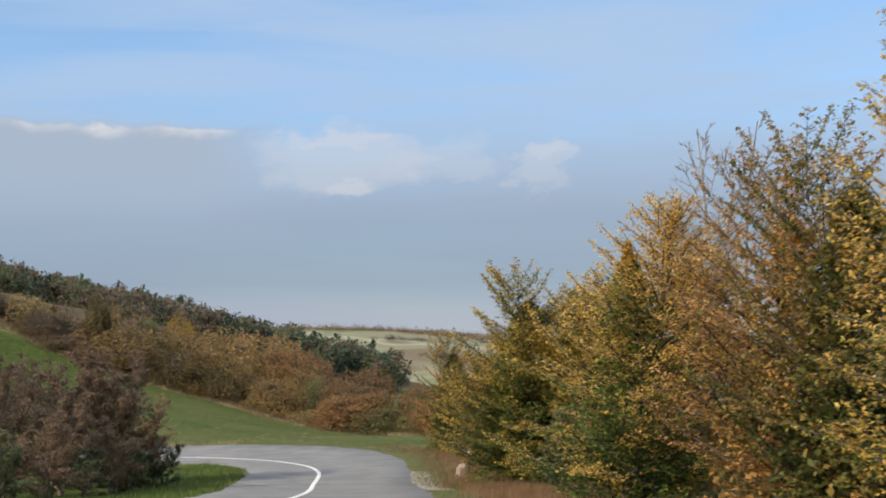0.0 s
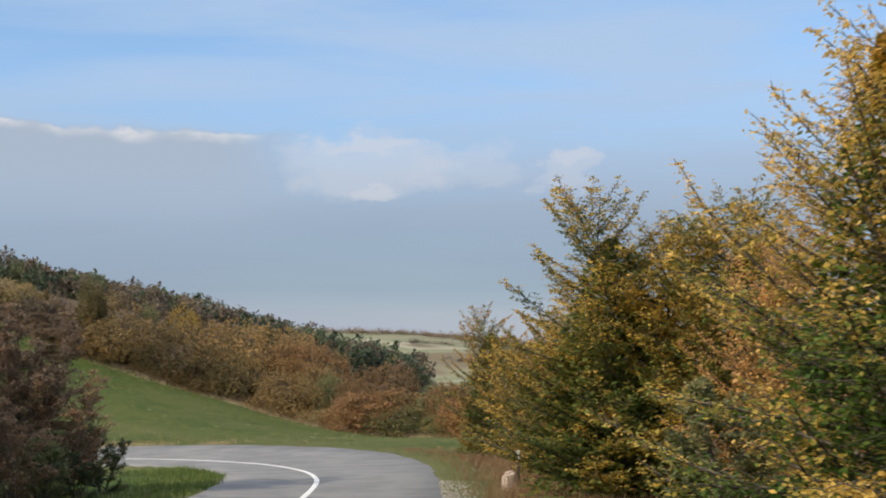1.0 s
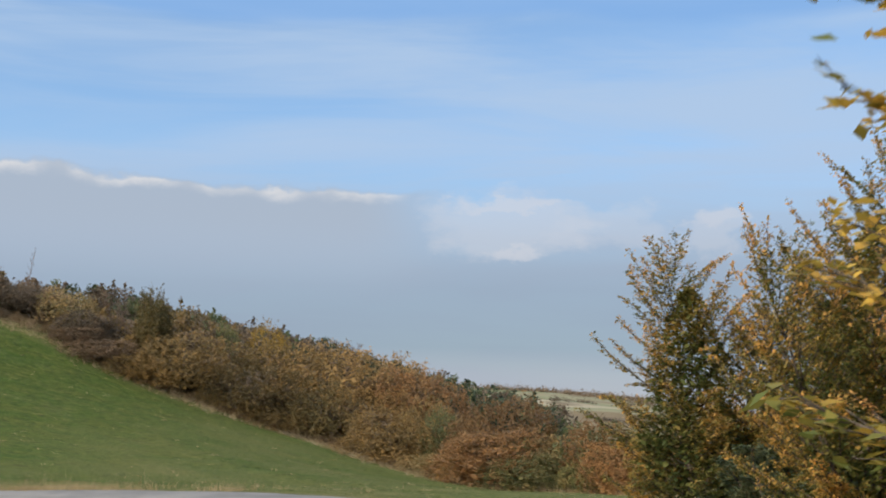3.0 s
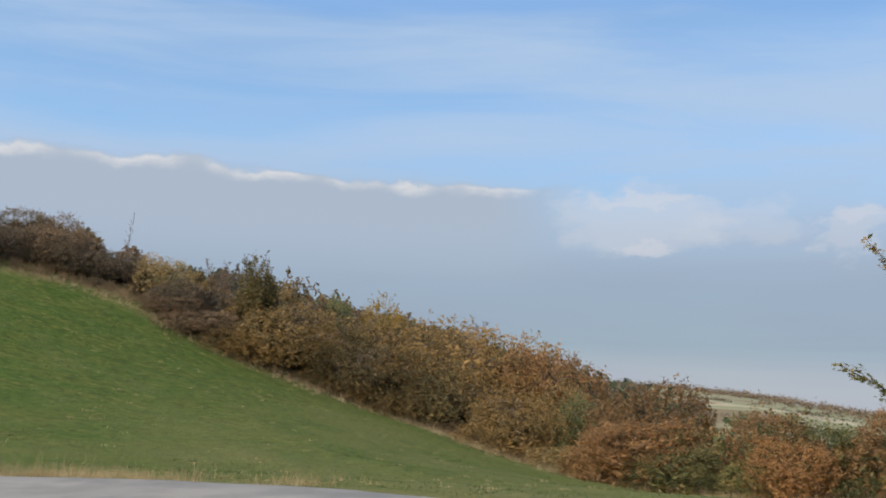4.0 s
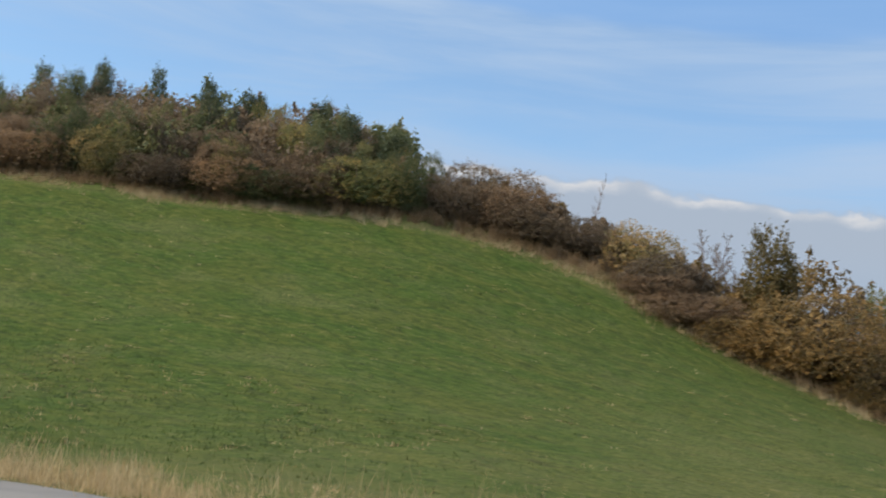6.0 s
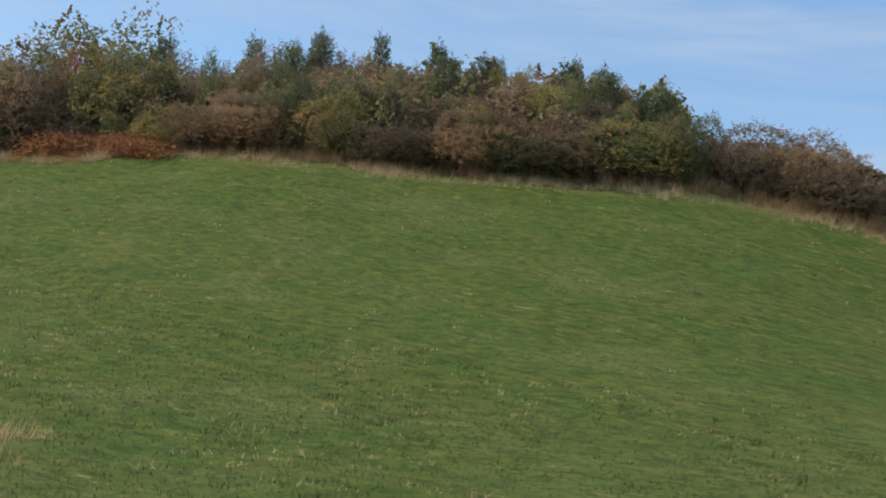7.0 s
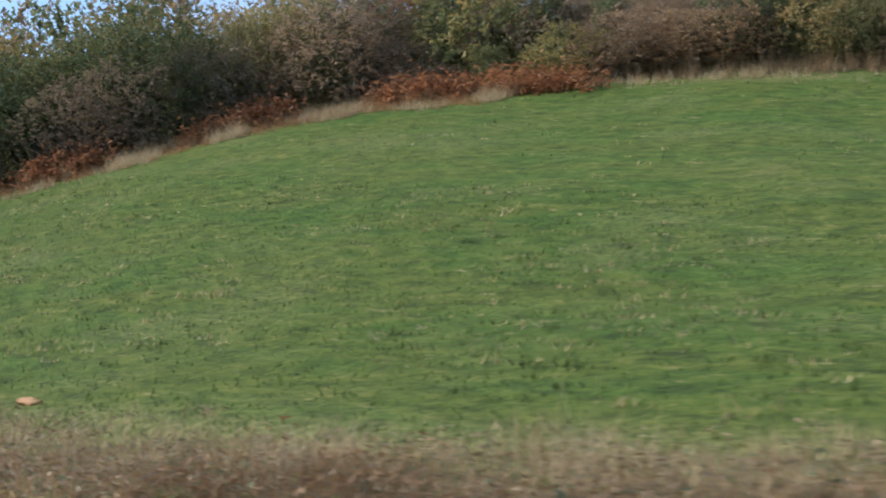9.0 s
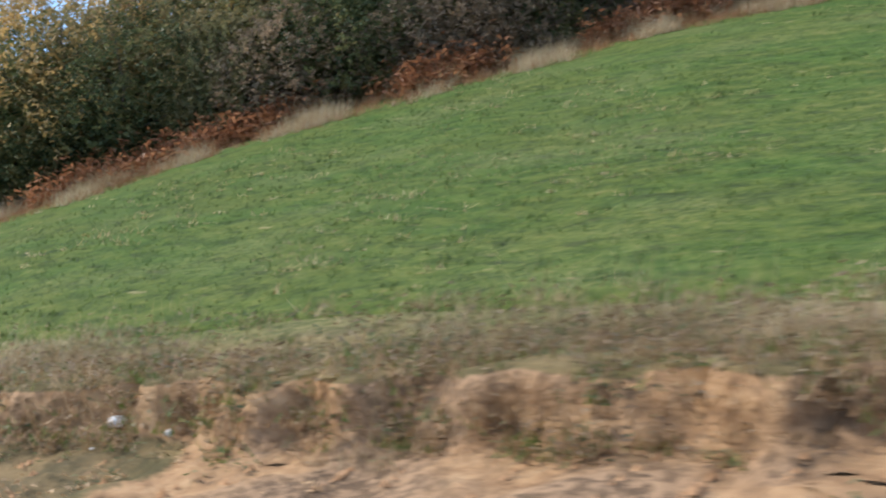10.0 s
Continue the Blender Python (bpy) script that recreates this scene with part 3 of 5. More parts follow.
# ---- trees ----
def tube(segments, sides=5):
    """Tapered tubes: rows of start, end, radius at the start and at the end."""
    s = np.asarray(segments, float)
    a, b, ra, rb = s[:, :3], s[:, 3:6], s[:, 6], s[:, 7]
    axis = b - a
    axis /= np.maximum(np.linalg.norm(axis, axis=1), 1e-6)[:, None]
    ref = np.where(np.abs(axis[:, 2:3]) < 0.9, np.array([[0, 0, 1.0]]), np.array([[1.0, 0, 0]]))
    p = np.cross(axis, ref)
    p /= np.linalg.norm(p, axis=1)[:, None]
    q = np.cross(axis, p)
    ang = np.arange(sides) * 2 * np.pi / sides
    ring = p[:, None] * np.cos(ang)[None, :, None] + q[:, None] * np.sin(ang)[None, :, None]
    v = np.concatenate([a[:, None] + ring * ra[:, None, None], b[:, None] + ring * rb[:, None, None]], 1)
    base = np.arange(len(s))[:, None] * 2 * sides
    j = np.arange(sides)
    k = (j + 1) % sides
    f = np.stack([base + j, base + k, base + sides + k, base + sides + j], -1)
    return v.reshape(-1, 3), f.reshape(-1, 4)


def leaf_faces(centres, size, rng, flat=0.6, long=1.6, corners=4, rise=-0.25):
    """A kite-shaped (or three-cornered) leaf at each centre, mostly lying level (flat near 1) and turned at random."""
    k = len(centres)
    ang = rng.uniform(0, 2 * np.pi, k)
    along = np.stack([np.cos(ang), np.sin(ang), rng.normal(rise, 0.35 + max(0.0, rise), k)], 1)
    along /= np.linalg.norm(along, axis=1)[:, None]
    up = np.stack([rng.normal(0, 1 - flat, k), rng.normal(0, 1 - flat, k), np.ones(k)], 1)
    across = np.cross(along, up)
    across /= np.linalg.norm(across, axis=1)[:, None]
    s = (size * rng.uniform(0.6, 1.3, k))[:, None]
    if corners == 3:
        foot, half = centres - along * s * long / 2, across * s * 0.46
        return np.stack([foot - half, foot + half, centres + along * s * long / 2], 1).reshape(-1, 3), np.arange(3 * k).reshape(-1, 3)
    lift = np.cross(across, along) * s * 0.12
    a, c = centres - along * s * long / 2, centres + along * s * long / 2
    b, d = centres + across * s / 2 + lift, centres - across * s / 2 + lift
    v = np.stack([a, b, c, d], 1).reshape(-1, 3)
    f = np.arange(4 * k).reshape(-1, 4)
    return v, f


def grow(rng, height, spread, limbs, subs, twigs, start=0.05, lift=0.75, taper=0.75, trunk_r=0.09, stems=1, bend=0.25, droop=0.0):
    """Branches of a tree. Returns the segments, and the leafy shoots as start, end rows."""
    seg, fine = [], []

    def bough(p, d, length, r0, r1, bits, sag, wander=0.12):
        pts = [p]
        for i in range(bits):
            d = d + rng.normal(0, wander, 3) + np.array([0, 0, sag])
            d = d / np.linalg.norm(d)
            pts.append(pts[-1] + d * length / bits)
        for i in range(bits):
            t0, t1 = i / bits, (i + 1) / bits
            seg.append((*pts[i], *pts[i + 1], r0 + (r1 - r0) * t0, r0 + (r1 - r0) * t1))
        return np.array(pts)

    def on(pts, t):
        k = min(int(t * (len(pts) - 1)), len(pts) - 2)
        f = t * (len(pts) - 1) - k
        d = pts[k + 1] - pts[k]
        return pts[k] * (1 - f) + pts[k + 1] * f, d / np.linalg.norm(d)

    for s in range(stems):
        lean = rng.normal(0, bend if stems > 1 else 0.05, 3)
        lean[2] = 1
        h = height * (rng.uniform(0.72, 1.0) if s else 1.0)
        foot = rng.normal(0, 0.12 * (stems > 1), 2)
        trunk = bough(np.array([foot[0], foot[1], -0.3]), lean / np.linalg.norm(lean), h + 0.3, trunk_r, 0.012, 8, 0.03, 0.07)
        count = limbs // stems
        for i in range(count):
            t = start + (0.98 - start) * ((i + rng.uniform(0, 1)) / count)
            p, _ = on(trunk, t)
            ang = i * 2.4 + rng.uniform(-0.6, 0.6)
            up = lift * (0.25 + 1.5 * t) + rng.normal(0, 0.15)
            d = np.array([np.cos(ang), np.sin(ang), up])
            reach = spread * min(1.0, 0.62 + 1.5 * t) * (1.02 - t) ** taper * rng.uniform(0.7, 1.3) + 0.10 * spread
            limb = bough(p, d / np.linalg.norm(d), reach, trunk_r * 0.42 * (1.1 - t), 0.006, 5, 0.05 - droop)
            fine.append((*on(limb, 0.62)[0], *limb[-1]))
            for j in range(subs):
                tt = rng.uniform(0.18, 1.0)
                p2, d2 = on(limb, tt)
                d3 = d2 + rng.normal(0, 0.6, 3) * np.array([1, 1, 0.45])
                sub = bough(p2, d3 / np.linalg.norm(d3), reach * rng.uniform(0.20, 0.42) * (1.2 - 0.6 * tt), 0.010, 0.004, 2, 0.02)
                fine.append((*sub[0], *sub[-1]))
                for k in range(twigs):
                    p4, d4 = on(sub, rng.uniform(0.1, 1.0))
                    d5 = d4 + rng.normal(0, 0.65, 3) * np.array([1, 1, 0.45])
                    end = p4 + d5 / np.linalg.norm(d5) * reach * rng.uniform(0.07, 0.18)
                    fine.append((*p4, *end))
    return np.array(seg), np.array(fine)


def billows(rng, height, spread, clumps, leaves, taper=None):
    """Leaf places of a bushy crown: heaped clumps, open beneath, denser outside."""
    centre, radius = [], []
    for i in range(clumps):
        t = rng.uniform(0.10, 1.0) ** 0.9
        ang = rng.uniform(0, 2 * np.pi)
        wide = spread * (min(1.0, 0.7 + 0.9 * t) * max(0.16, 1.0 - t ** 2.2) ** 0.6 if taper is None else 0.92 * min(1.0, 0.75 + t) * (1.06 - t) ** taper)
        out = wide * np.sqrt(rng.uniform(0.15, 1.0))
        r = spread * rng.uniform(0.20, 0.36) * (1.1 - (0.35 if taper is None else 0.75) * t)
        centre.append((out * np.cos(ang), out * np.sin(ang), max(r * 0.7, t * height * rng.uniform(0.86, 1.0) - r * 0.6)))
        radius.append(r)
    centre, radius = np.array(centre), np.array(radius)
    pick = rng.choice(clumps, leaves, p=radius ** 2 / (radius ** 2).sum())
    d = rng.normal(0, 1, (leaves, 3))
    d[:, 2] += 0.35
    d /= np.linalg.norm(d, axis=1)[:, None]
    rad = radius[pick] * rng.uniform(0.55, 1.0, leaves) ** 0.5 * (1 + 0.5 * (rng.uniform(0, 1, leaves) > 0.93))
    c = centre[pick] + d * rad[:, None] * np.array([1.0, 1.0, 0.85])
    shoots = leaves // 90
    first = rng.choice(leaves, shoots)
    way = np.stack([rng.normal(0, 0.45, shoots), rng.normal(0, 0.45, shoots), rng.uniform(0.6, 1.2, shoots)], 1) * spread * 0.26
    member = rng.integers(0, shoots, leaves // 5)
    c[: len(member)] = c[first][member] + way[member] * rng.uniform(0, 1, (len(member), 1)) + rng.normal(0, 0.03, (len(member), 3))
    c[:, 2] = np.maximum(c[:, 2], rng.uniform(0.05, 0.5, leaves))
    return c


def dome(rng, height, spread, leaves, sprays, size, peak=0.75, shoot=0.10):
    """Leaf places and sizes of a close, rounded crown: short rising sprays over a lumpy dome, larger leaves in its heart. peak: 1 is round, less is fuller."""
    lumps = rng.normal(0, 1, (16, 3))
    lumps[:, 2] = np.abs(lumps[:, 2]) * 0.8
    lumps /= np.linalg.norm(lumps, axis=1)[:, None]
    swell = rng.uniform(0.08, 0.26, 16)

    def skin(k, low, high):
        d = rng.normal(0, 1, (k, 3))
        d[:, 2] = np.abs(d[:, 2])
        d /= np.linalg.norm(d, axis=1)[:, None]
        near = np.exp(-(1 - d @ lumps.T) / 0.07)
        r = (0.83 + (near * swell).max(1)) * rng.uniform(low, high, k)
        across = np.linalg.norm(d[:, :2], axis=1)
        flat = d[:, :2] / np.maximum(across, 1e-6)[:, None]
        z = np.clip(d[:, 2] ** peak * r, 0, 1.05)
        out = flat * (spread * across ** peak * r * (0.97 + 0.03 * np.clip(z / 0.25, 0, 1)))[:, None]
        return np.c_[out, z * height], np.c_[flat * 0.6, np.full(k, 0.95)]

    foot, way = skin(sprays, 0.84, 1.0)
    way = way + rng.normal(0, 0.35, way.shape)
    long = height * shoot * rng.uniform(0.4, 1.3, sprays)
    pick = rng.integers(0, sprays, leaves)
    c = foot[pick] + way[pick] * (long[pick] * rng.uniform(-0.3, 1.0, leaves))[:, None] + rng.normal(0, 0.055, (leaves, 3))
    heart, _ = skin(leaves // 4, 0.25, 0.74)
    c = np.vstack([c, heart])
    c[:, 2] = np.maximum(c[:, 2], rng.uniform(0.03, 0.4, len(c)))
    return c, np.r_[np.full(leaves, size), np.full(len(heart), size * 2.5)]


def tree(name, label, category, group, seed, leaf, bark, height, spread, leaves, size, bare_twigs=False, flat=0.6, long=1.6, scatter=0.05, corners=4, bald=2.0, rounded=0, peak=0.75, shoot=0.10, **how):
    """A tree as a thing: an Empty at its foot with trunk and crown."""
    rng = np.random.default_rng(seed)
    seg, fine = grow(rng, height * (0.78 if rounded else 1.0), spread, **how)
    thing = tagged(new(name), label, category, group)
    heavy = seg[seg[:, 6] > (0.0 if bare_twigs and not rounded else 0.011)]
    v, f = tube(heavy, 5)
    if bare_twigs:
        k = np.concatenate([fine, np.full((len(fine), 1), 0.006), np.full((len(fine), 1), 0.003)], 1)
        v2, f2 = tube(k, 3)
        v, f = np.vstack([v, v2]), np.vstack([f, f2 + len(v)])
    mesh_object("trunk", v, f, bark, True, thing)
    if leaves:
        if rounded:
            c, size = dome(rng, height, spread, leaves, rounded, size, peak, shoot)
        else:
            span = np.linalg.norm(fine[:, 3:] - fine[:, :3], axis=1) + 0.1
            pick = rng.choice(len(fine), leaves, p=span / span.sum())
            t = rng.uniform(0.05, 1.05, leaves)[:, None]
            c = fine[pick, :3] * (1 - t) + fine[pick, 3:] * t + rng.normal(0, scatter, (leaves, 3)) * np.array([1.5, 1.5, 0.5])
            c[:, 2] = np.maximum(c[:, 2], 0.05)
            c = c[c[:, 2] < height * bald * rng.uniform(0.8, 1.1, len(c))]
        v, f = leaf_faces(c, size, rng, 0.0 if rounded else flat, long, corners, 0.5 if rounded else -0.25)
        crown = mesh_object("crown", v, f, leaf, False, thing)
        reach = spread * (1.08 - np.clip(c[:, 2] / height, 0, 0.95)) ** (0.35 if rounded else how.get("taper", 0.75)) * 0.9
        outer = np.clip(np.hypot(c[:, 0], c[:, 1]) / reach, 0, 1.1)
        shade = np.repeat(np.stack([outer, outer, outer, 0 * outer + 1], 1), corners, 0).astype(np.float32)
        crown.data.color_attributes.new("ripe", "FLOAT_COLOR", "POINT").data.foreach_set("color", shade.ravel())
    return thing


def place(x, y, turn=0.0, scale=1.0, wide=1.0, sink=0.0):
    return Matrix.LocRotScale((x, y, float(ground(x, y)[0]) - sink), Euler((0, 0, turn)), (scale * wide, scale * wide, scale))


LEAN = dict(limbs=16, subs=3, twigs=2)


def stand(proto_list, spots):
    """Set the first use of each prototype itself, and copies of it for the rest."""
    used = set()
    for which, m in spots:
        ob = proto_list[which]
        if which in used:
            copy_thing(ob, m)
        else:
            used.add(which)
            ob.matrix_basis = m


def hornbeam(label, seed, leaf, height, spread, limbs, size, leaders=1, taper=0.58, sparse=1.0, inside=3600, core=0.70):
    """A hornbeam: rising limbs that carry flat, feathered sprays of leaves in layers, one above the other."""
    rng = np.random.default_rng(seed)
    thing = tagged(new("hornbeam_tree"), label, "tree", ROADSIDE)
    seg, leaf_at, ripe = [], [], []

    def bough(p, d, length, r0, bits, sag):
        pts = [np.array(p, float)]
        for i in range(bits):
            d = d + rng.normal(0, 0.07, 3) + np.array([0, 0, sag])
            d = d / np.linalg.norm(d)
            pts.append(pts[-1] + d * length / bits)
        for i in range(bits):
            seg.append((*pts[i], *pts[i + 1], r0 * (1 - i / bits) + 0.004, r0 * (1 - (i + 1) / bits) + 0.004))
        return np.array(pts)

    trunks = []
    for k in range(leaders):
        lean = np.array([rng.normal(0, 0.05) + 0.30 * (k > 0) * math.cos(2.2 * k + seed), rng.normal(0, 0.05) + 0.30 * (k > 0) * math.sin(2.2 * k + seed), 1.0])
        trunks.append(bough((0.1 * k, 0, -0.3), lean / np.linalg.norm(lean), (height + 0.3) * (1 - 0.10 * k), 0.11, 9, 0.03))
    for i in range(limbs):
        trunk = trunks[i % leaders]
        t = 0.06 + 0.92 * ((i + rng.uniform(0, 1)) / limbs)
        f = t * 9
        k = min(int(f), 8)
        p = trunk[k] * (1 - f + k) + trunk[k + 1] * (f - k)
        ang = i * 2.39996 + rng.uniform(-0.5, 0.5)
        reach = 1.22 * spread * min(1.0, 0.74 + 1.2 * t) * (1.02 - t) ** taper * rng.uniform(0.72, 1.15) + 0.25
        rise = 0.12 + 0.95 * t ** 1.2 + rng.normal(0, 0.12)
        d = np.array([math.cos(ang), math.sin(ang), rise])
        limb = bough(p, d / np.linalg.norm(d), reach * (1 + 0.35 * t), 0.035 * (1.15 - t), 6, 0.05)
        turned = rng.normal(0, 0.24)
        # side twigs to both sides, shorter towards the tip, each a flat spray
        count = max(8, int(reach * 10.0 * sparse))
        for j in range(count):
            u = 0.16 + 0.84 * (j + rng.uniform(0, 1)) / count
            g = u * 6
            m = min(int(g), 5)
            q, way = limb[m] * (1 - g + m) + limb[m + 1] * (g - m), limb[m + 1] - limb[m]
            way = way / np.linalg.norm(way)
            across = np.cross(way, (0, 0, 1.0))
            across = across / max(np.linalg.norm(across), 1e-3)
            d2 = way * 0.75 + across * (1 if j % 2 else -1) * rng.uniform(0.5, 1.1) + np.array([0, 0, rng.normal(-0.02, 0.22)])
            twig = (0.10 + 0.34 * reach * (1.05 - u) * min(1, 2.5 * u)) * rng.uniform(0.7, 1.25)
            end = q + d2 / np.linalg.norm(d2) * twig
            seg.append((*q, *end, 0.006, 0.003))
            number = int((6 + 25 * twig) * rng.uniform(0.7, 1.2))
            v = rng.uniform(0.0, 1.05, number)[:, None]
            leaf_at.append(q * (1 - v) + end * v + rng.normal(0, 0.035, (number, 3)) * np.array([1.3, 1.3, 0.7]) - np.array([0, 0, 0.02]))
            ripe.append(np.full(number, min(1.1, 0.24 + 0.90 * u + turned + rng.normal(0, 0.10))))
    heart = rng.uniform(0, 1, inside) ** 1.3
    ang = rng.uniform(0, 6.28, len(heart))
    rad = spread * core * (1.0 - heart) ** taper * np.sqrt(rng.uniform(0, 1, len(heart)))
    leaf_at.append(np.c_[rad * np.cos(ang), rad * np.sin(ang), 0.15 + heart * height * 0.86])
    ripe.append(np.full(len(heart), 0.15))
    c, ripe = np.vstack(leaf_at), np.concatenate(ripe)
    c[:, 2] = np.maximum(c[:, 2], rng.uniform(0.04, 0.3, len(c)))
    sizes = np.r_[np.full(len(c) - len(heart), size), np.full(len(heart), size * 2.0)]
    v, f = tube(np.array(seg), 4)
    mesh_object("trunk", v, f, BARK, True, thing)
    v, f = leaf_faces(c, sizes, rng, 0.66, 1.7, 4)
    crown = mesh_object("crown", v, f, leaf, False, thing)
    shade = np.repeat(np.stack([ripe, ripe, ripe, 0 * ripe + 1], 1), 4, 0).astype(np.float32)
    crown.data.color_attributes.new("ripe", "FLOAT_COLOR", "POINT").data.foreach_set("color", shade.ravel())
    return thing


# roadside trees, near the lane
ROADSIDE = "roadside trees"
near_trees = {
    "gold": hornbeam("hornbeam tree turning gold and green by the road", 31, LEAF_GOLD, 5.9, 2.6, 150, 0.043, taper=0.82, sparse=1.1, inside=4200, core=0.58),
    "olive": hornbeam("olive green hornbeam tree with yellowing tips by the road", 52, LEAF_OLIVE, 7.4, 2.9, 165, 0.056, leaders=2, sparse=1.1, inside=6500),
    "layered": hornbeam("layered green hornbeam tree with orange tinged sprays by the road", 53, LEAF_HORN, 6.7, 2.9, 116, 0.062, leaders=2, taper=0.54, inside=6000),
    "copper": hornbeam("copper brown hornbeam tree with thin leaves by the road", 54, LEAF_COPPER, 6.0, 2.5, 84, 0.056, sparse=0.8),
    "bare": tree("birch_tree", "half bare tree with pale trunk and brown twigs", "tree", ROADSIDE, 34, LEAF_COPPER, BARK_PALE, 7.6, 2.6, 16000, 0.052, bare_twigs=True, corners=3, bald=0.60, limbs=52, subs=7, twigs=5, lift=1.5, stems=3, trunk_r=0.06, bend=0.07),
    "brown": tree("thorn_tree", "reddish brown thorn tree with thin leaves and dense twigs", "tree", ROADSIDE, 35, LEAF_THORN, BARK_TWIG, 4.6, 2.1, 15000, 0.060, corners=3, bare_twigs=True, limbs=56, subs=6, twigs=4, lift=1.1, stems=4, trunk_r=0.05, bend=0.2),
    "green": tree("bush", "dark green leafy bush beside the road", "bush", ROADSIDE, 36, LEAF_GREEN, BARK, 3.0, 1.5, 9000, 0.075, corners=3, stems=3, limbs=42, subs=6, twigs=3),
}
U = UNIT
stand(near_trees, [
    ("gold", place(6.2, 37.0, 0.4)),
    ("gold", place(9.4, 25.6, 4.2, 1.05, 0.85)),
    ("copper", place(8.0, 41.2, 1.0, 0.95)),
    ("copper", place(8.6, 33.4, 2.4, 1.0)),
    ("bare", place(8.7, 39.0, 0.2, 1.05)),
    ("layered", place(8.9, 30.6, 2.5, 0.85, 0.85)),
    ("olive", place(4.6, 52.8, 3.4, 0.90, 1.17)),
    ("olive", place(5.8, 55.4, 5.6, 0.80, 1.15)),
    ("olive", place(7.6, 51.6, 1.1, 0.98)),
    ("copper", place(6.9, 46.6, 0.4, 0.80, 0.85)),
    ("copper", place(4.6, 62.2, 1.7, 0.80, 0.8)),
    ("layered", place(3.2, 63.8, 5.0, 0.84, 0.72)),
    ("layered", place(1.3, 76.2, 2.0)),
    ("olive", place(4.4, 77.4, 4.1, 0.88)),
    ("layered", place(6.4, 70.0, 1.4, 0.90)),
    ("green", place(4.4 * U, 33.4 * U, 0.3, 0.75)),
    ("green", place(4.2 * U, 46.6 * U, 1.3, 0.8)),
    ("green", place(1.9 * U, 54.0 * U, 2.3, 0.8)),
    ("brown", place(-9.9, 55.0, 0.0, 1.02, 0.95)),
    ("brown", place(-11.4, 54.4, 5.2, 1.04, 0.95)),
    ("brown", place(-12.6, 52.6, 1.9, 1.1)),
    ("brown", place(-11.0, 57.4, 4.0, 1.0)),
    ("brown", place(-13.6, 55.6, 3.0, 1.0)),
    ("green", place(-8.4, 56.8, 0.6, 0.82, 0.8)),
    ("green", place(-9.0, 53.6, 2.9, 0.75)),
    ("brown", place(-9.8, 50.4, 2.2, 0.88)),
    ("green", place(-8.3, 52.2, 4.2, 0.62)),
    ("brown", place(-8.8, 55.4, 3.3, 0.66, 1.1)),
    ("brown", place(-11.0, 47.6, 0.9, 0.88)),
    ("green", place(-8.6, 48.6, 5.6, 0.66)),
    ("brown", place(-8.5, 51.2, 1.2, 0.52, 1.2)),
    ("brown", place(-8.9, 46.4, 4.4, 0.55, 1.2)),
    ("green", place(-8.1, 54.0, 0.2, 0.55)),
    ("green", place(-8.9, 43.4, 1.6, 0.85)),
    ("green", place(-9.8, 40.6, 3.6, 0.95)),
    ("green", place(-11.2, 44.6, 4.6, 0.95)),
    ("green", place(-12.4, 66.8, 2.6, 1.0, 0.75)),
])

# trees and shrubs of the wood's edge
WOOD = "trees of the wood"
wood = {}
KINDS = (
    ("oak", "oak_tree", LEAF_OAK, "bushy oak in brown and ochre autumn leaf", 5.0, 3.0, 0.75),
    ("oak_b", "oak_tree", LEAF_OAK, "rounded russet oak at the wood's edge", 4.8, 3.0, 0.65),
    ("oak_c", "oak_tree", LEAF_TAN, "tan and olive oak in fading leaf", 5.0, 2.9, 0.8),
    ("rust", "thorn_bush", LEAF_RUST, "rusty brown thorn bush at the wood's edge", 4.6, 2.4, 0.68),
    ("red", "cherry_tree", LEAF_RED, "red leaved wild cherry in the wood", 5.4, 2.2, 0.85),
    ("dull", "wood_tree", LEAF_DULL, "dull grey brown thicket tree", 5.0, 2.6, 0.75),
    ("dull_b", "wood_tree", LEAF_DULL, "brown thicket tree with thinning leaves", 5.0, 2.4, 0.9),
    ("warm", "wood_tree", LEAF_WARM, "reddish brown thicket bush at the wood's edge", 4.4, 2.6, 0.7),
    ("olive", "hornbeam_tree", LEAF_DRAB, "olive green hornbeam at the wood's edge", 5.4, 2.5, 0.8),
    ("green", "wood_tree", LEAF_GREEN, "dark green leafy tree in the wood", 6.0, 2.2, 0.95),
    ("shade", "hornbeam_tree", LEAF_SHADE, "deep green and olive hornbeam at the wood's edge", 5.4, 2.6, 0.8),
    ("gold", "wood_tree", LEAF_YELLOW, "golden yellow tree in the wood", 5.4, 2.3, 0.68),
    ("column", "hornbeam_tree", LEAF_COLUMN, "tall narrow olive brown tree over the hedge", 6.4, 1.5, 0.72),
    ("pine", "pine_tree", LEAF_PINE, "dark green young pine tree above the hedge", 6.0, 1.4, 1.2),
)
for i, (key, name, leaf, label, high, wide_, peak) in enumerate(KINDS):
    wood[key] = tree(name, label, "bush" if "bush" in name else "tree", WOOD, 100 + i, leaf, BARK, high, wide_, 8200, 0.086 if key in ("pine", "column") else 0.070, rounded=900, peak=peak, shoot=0.06 if key in ("pine", "column") else 0.06, corners=3, long=1.8, stems=1 if key in ("pine", "column") else 2, **LEAN)
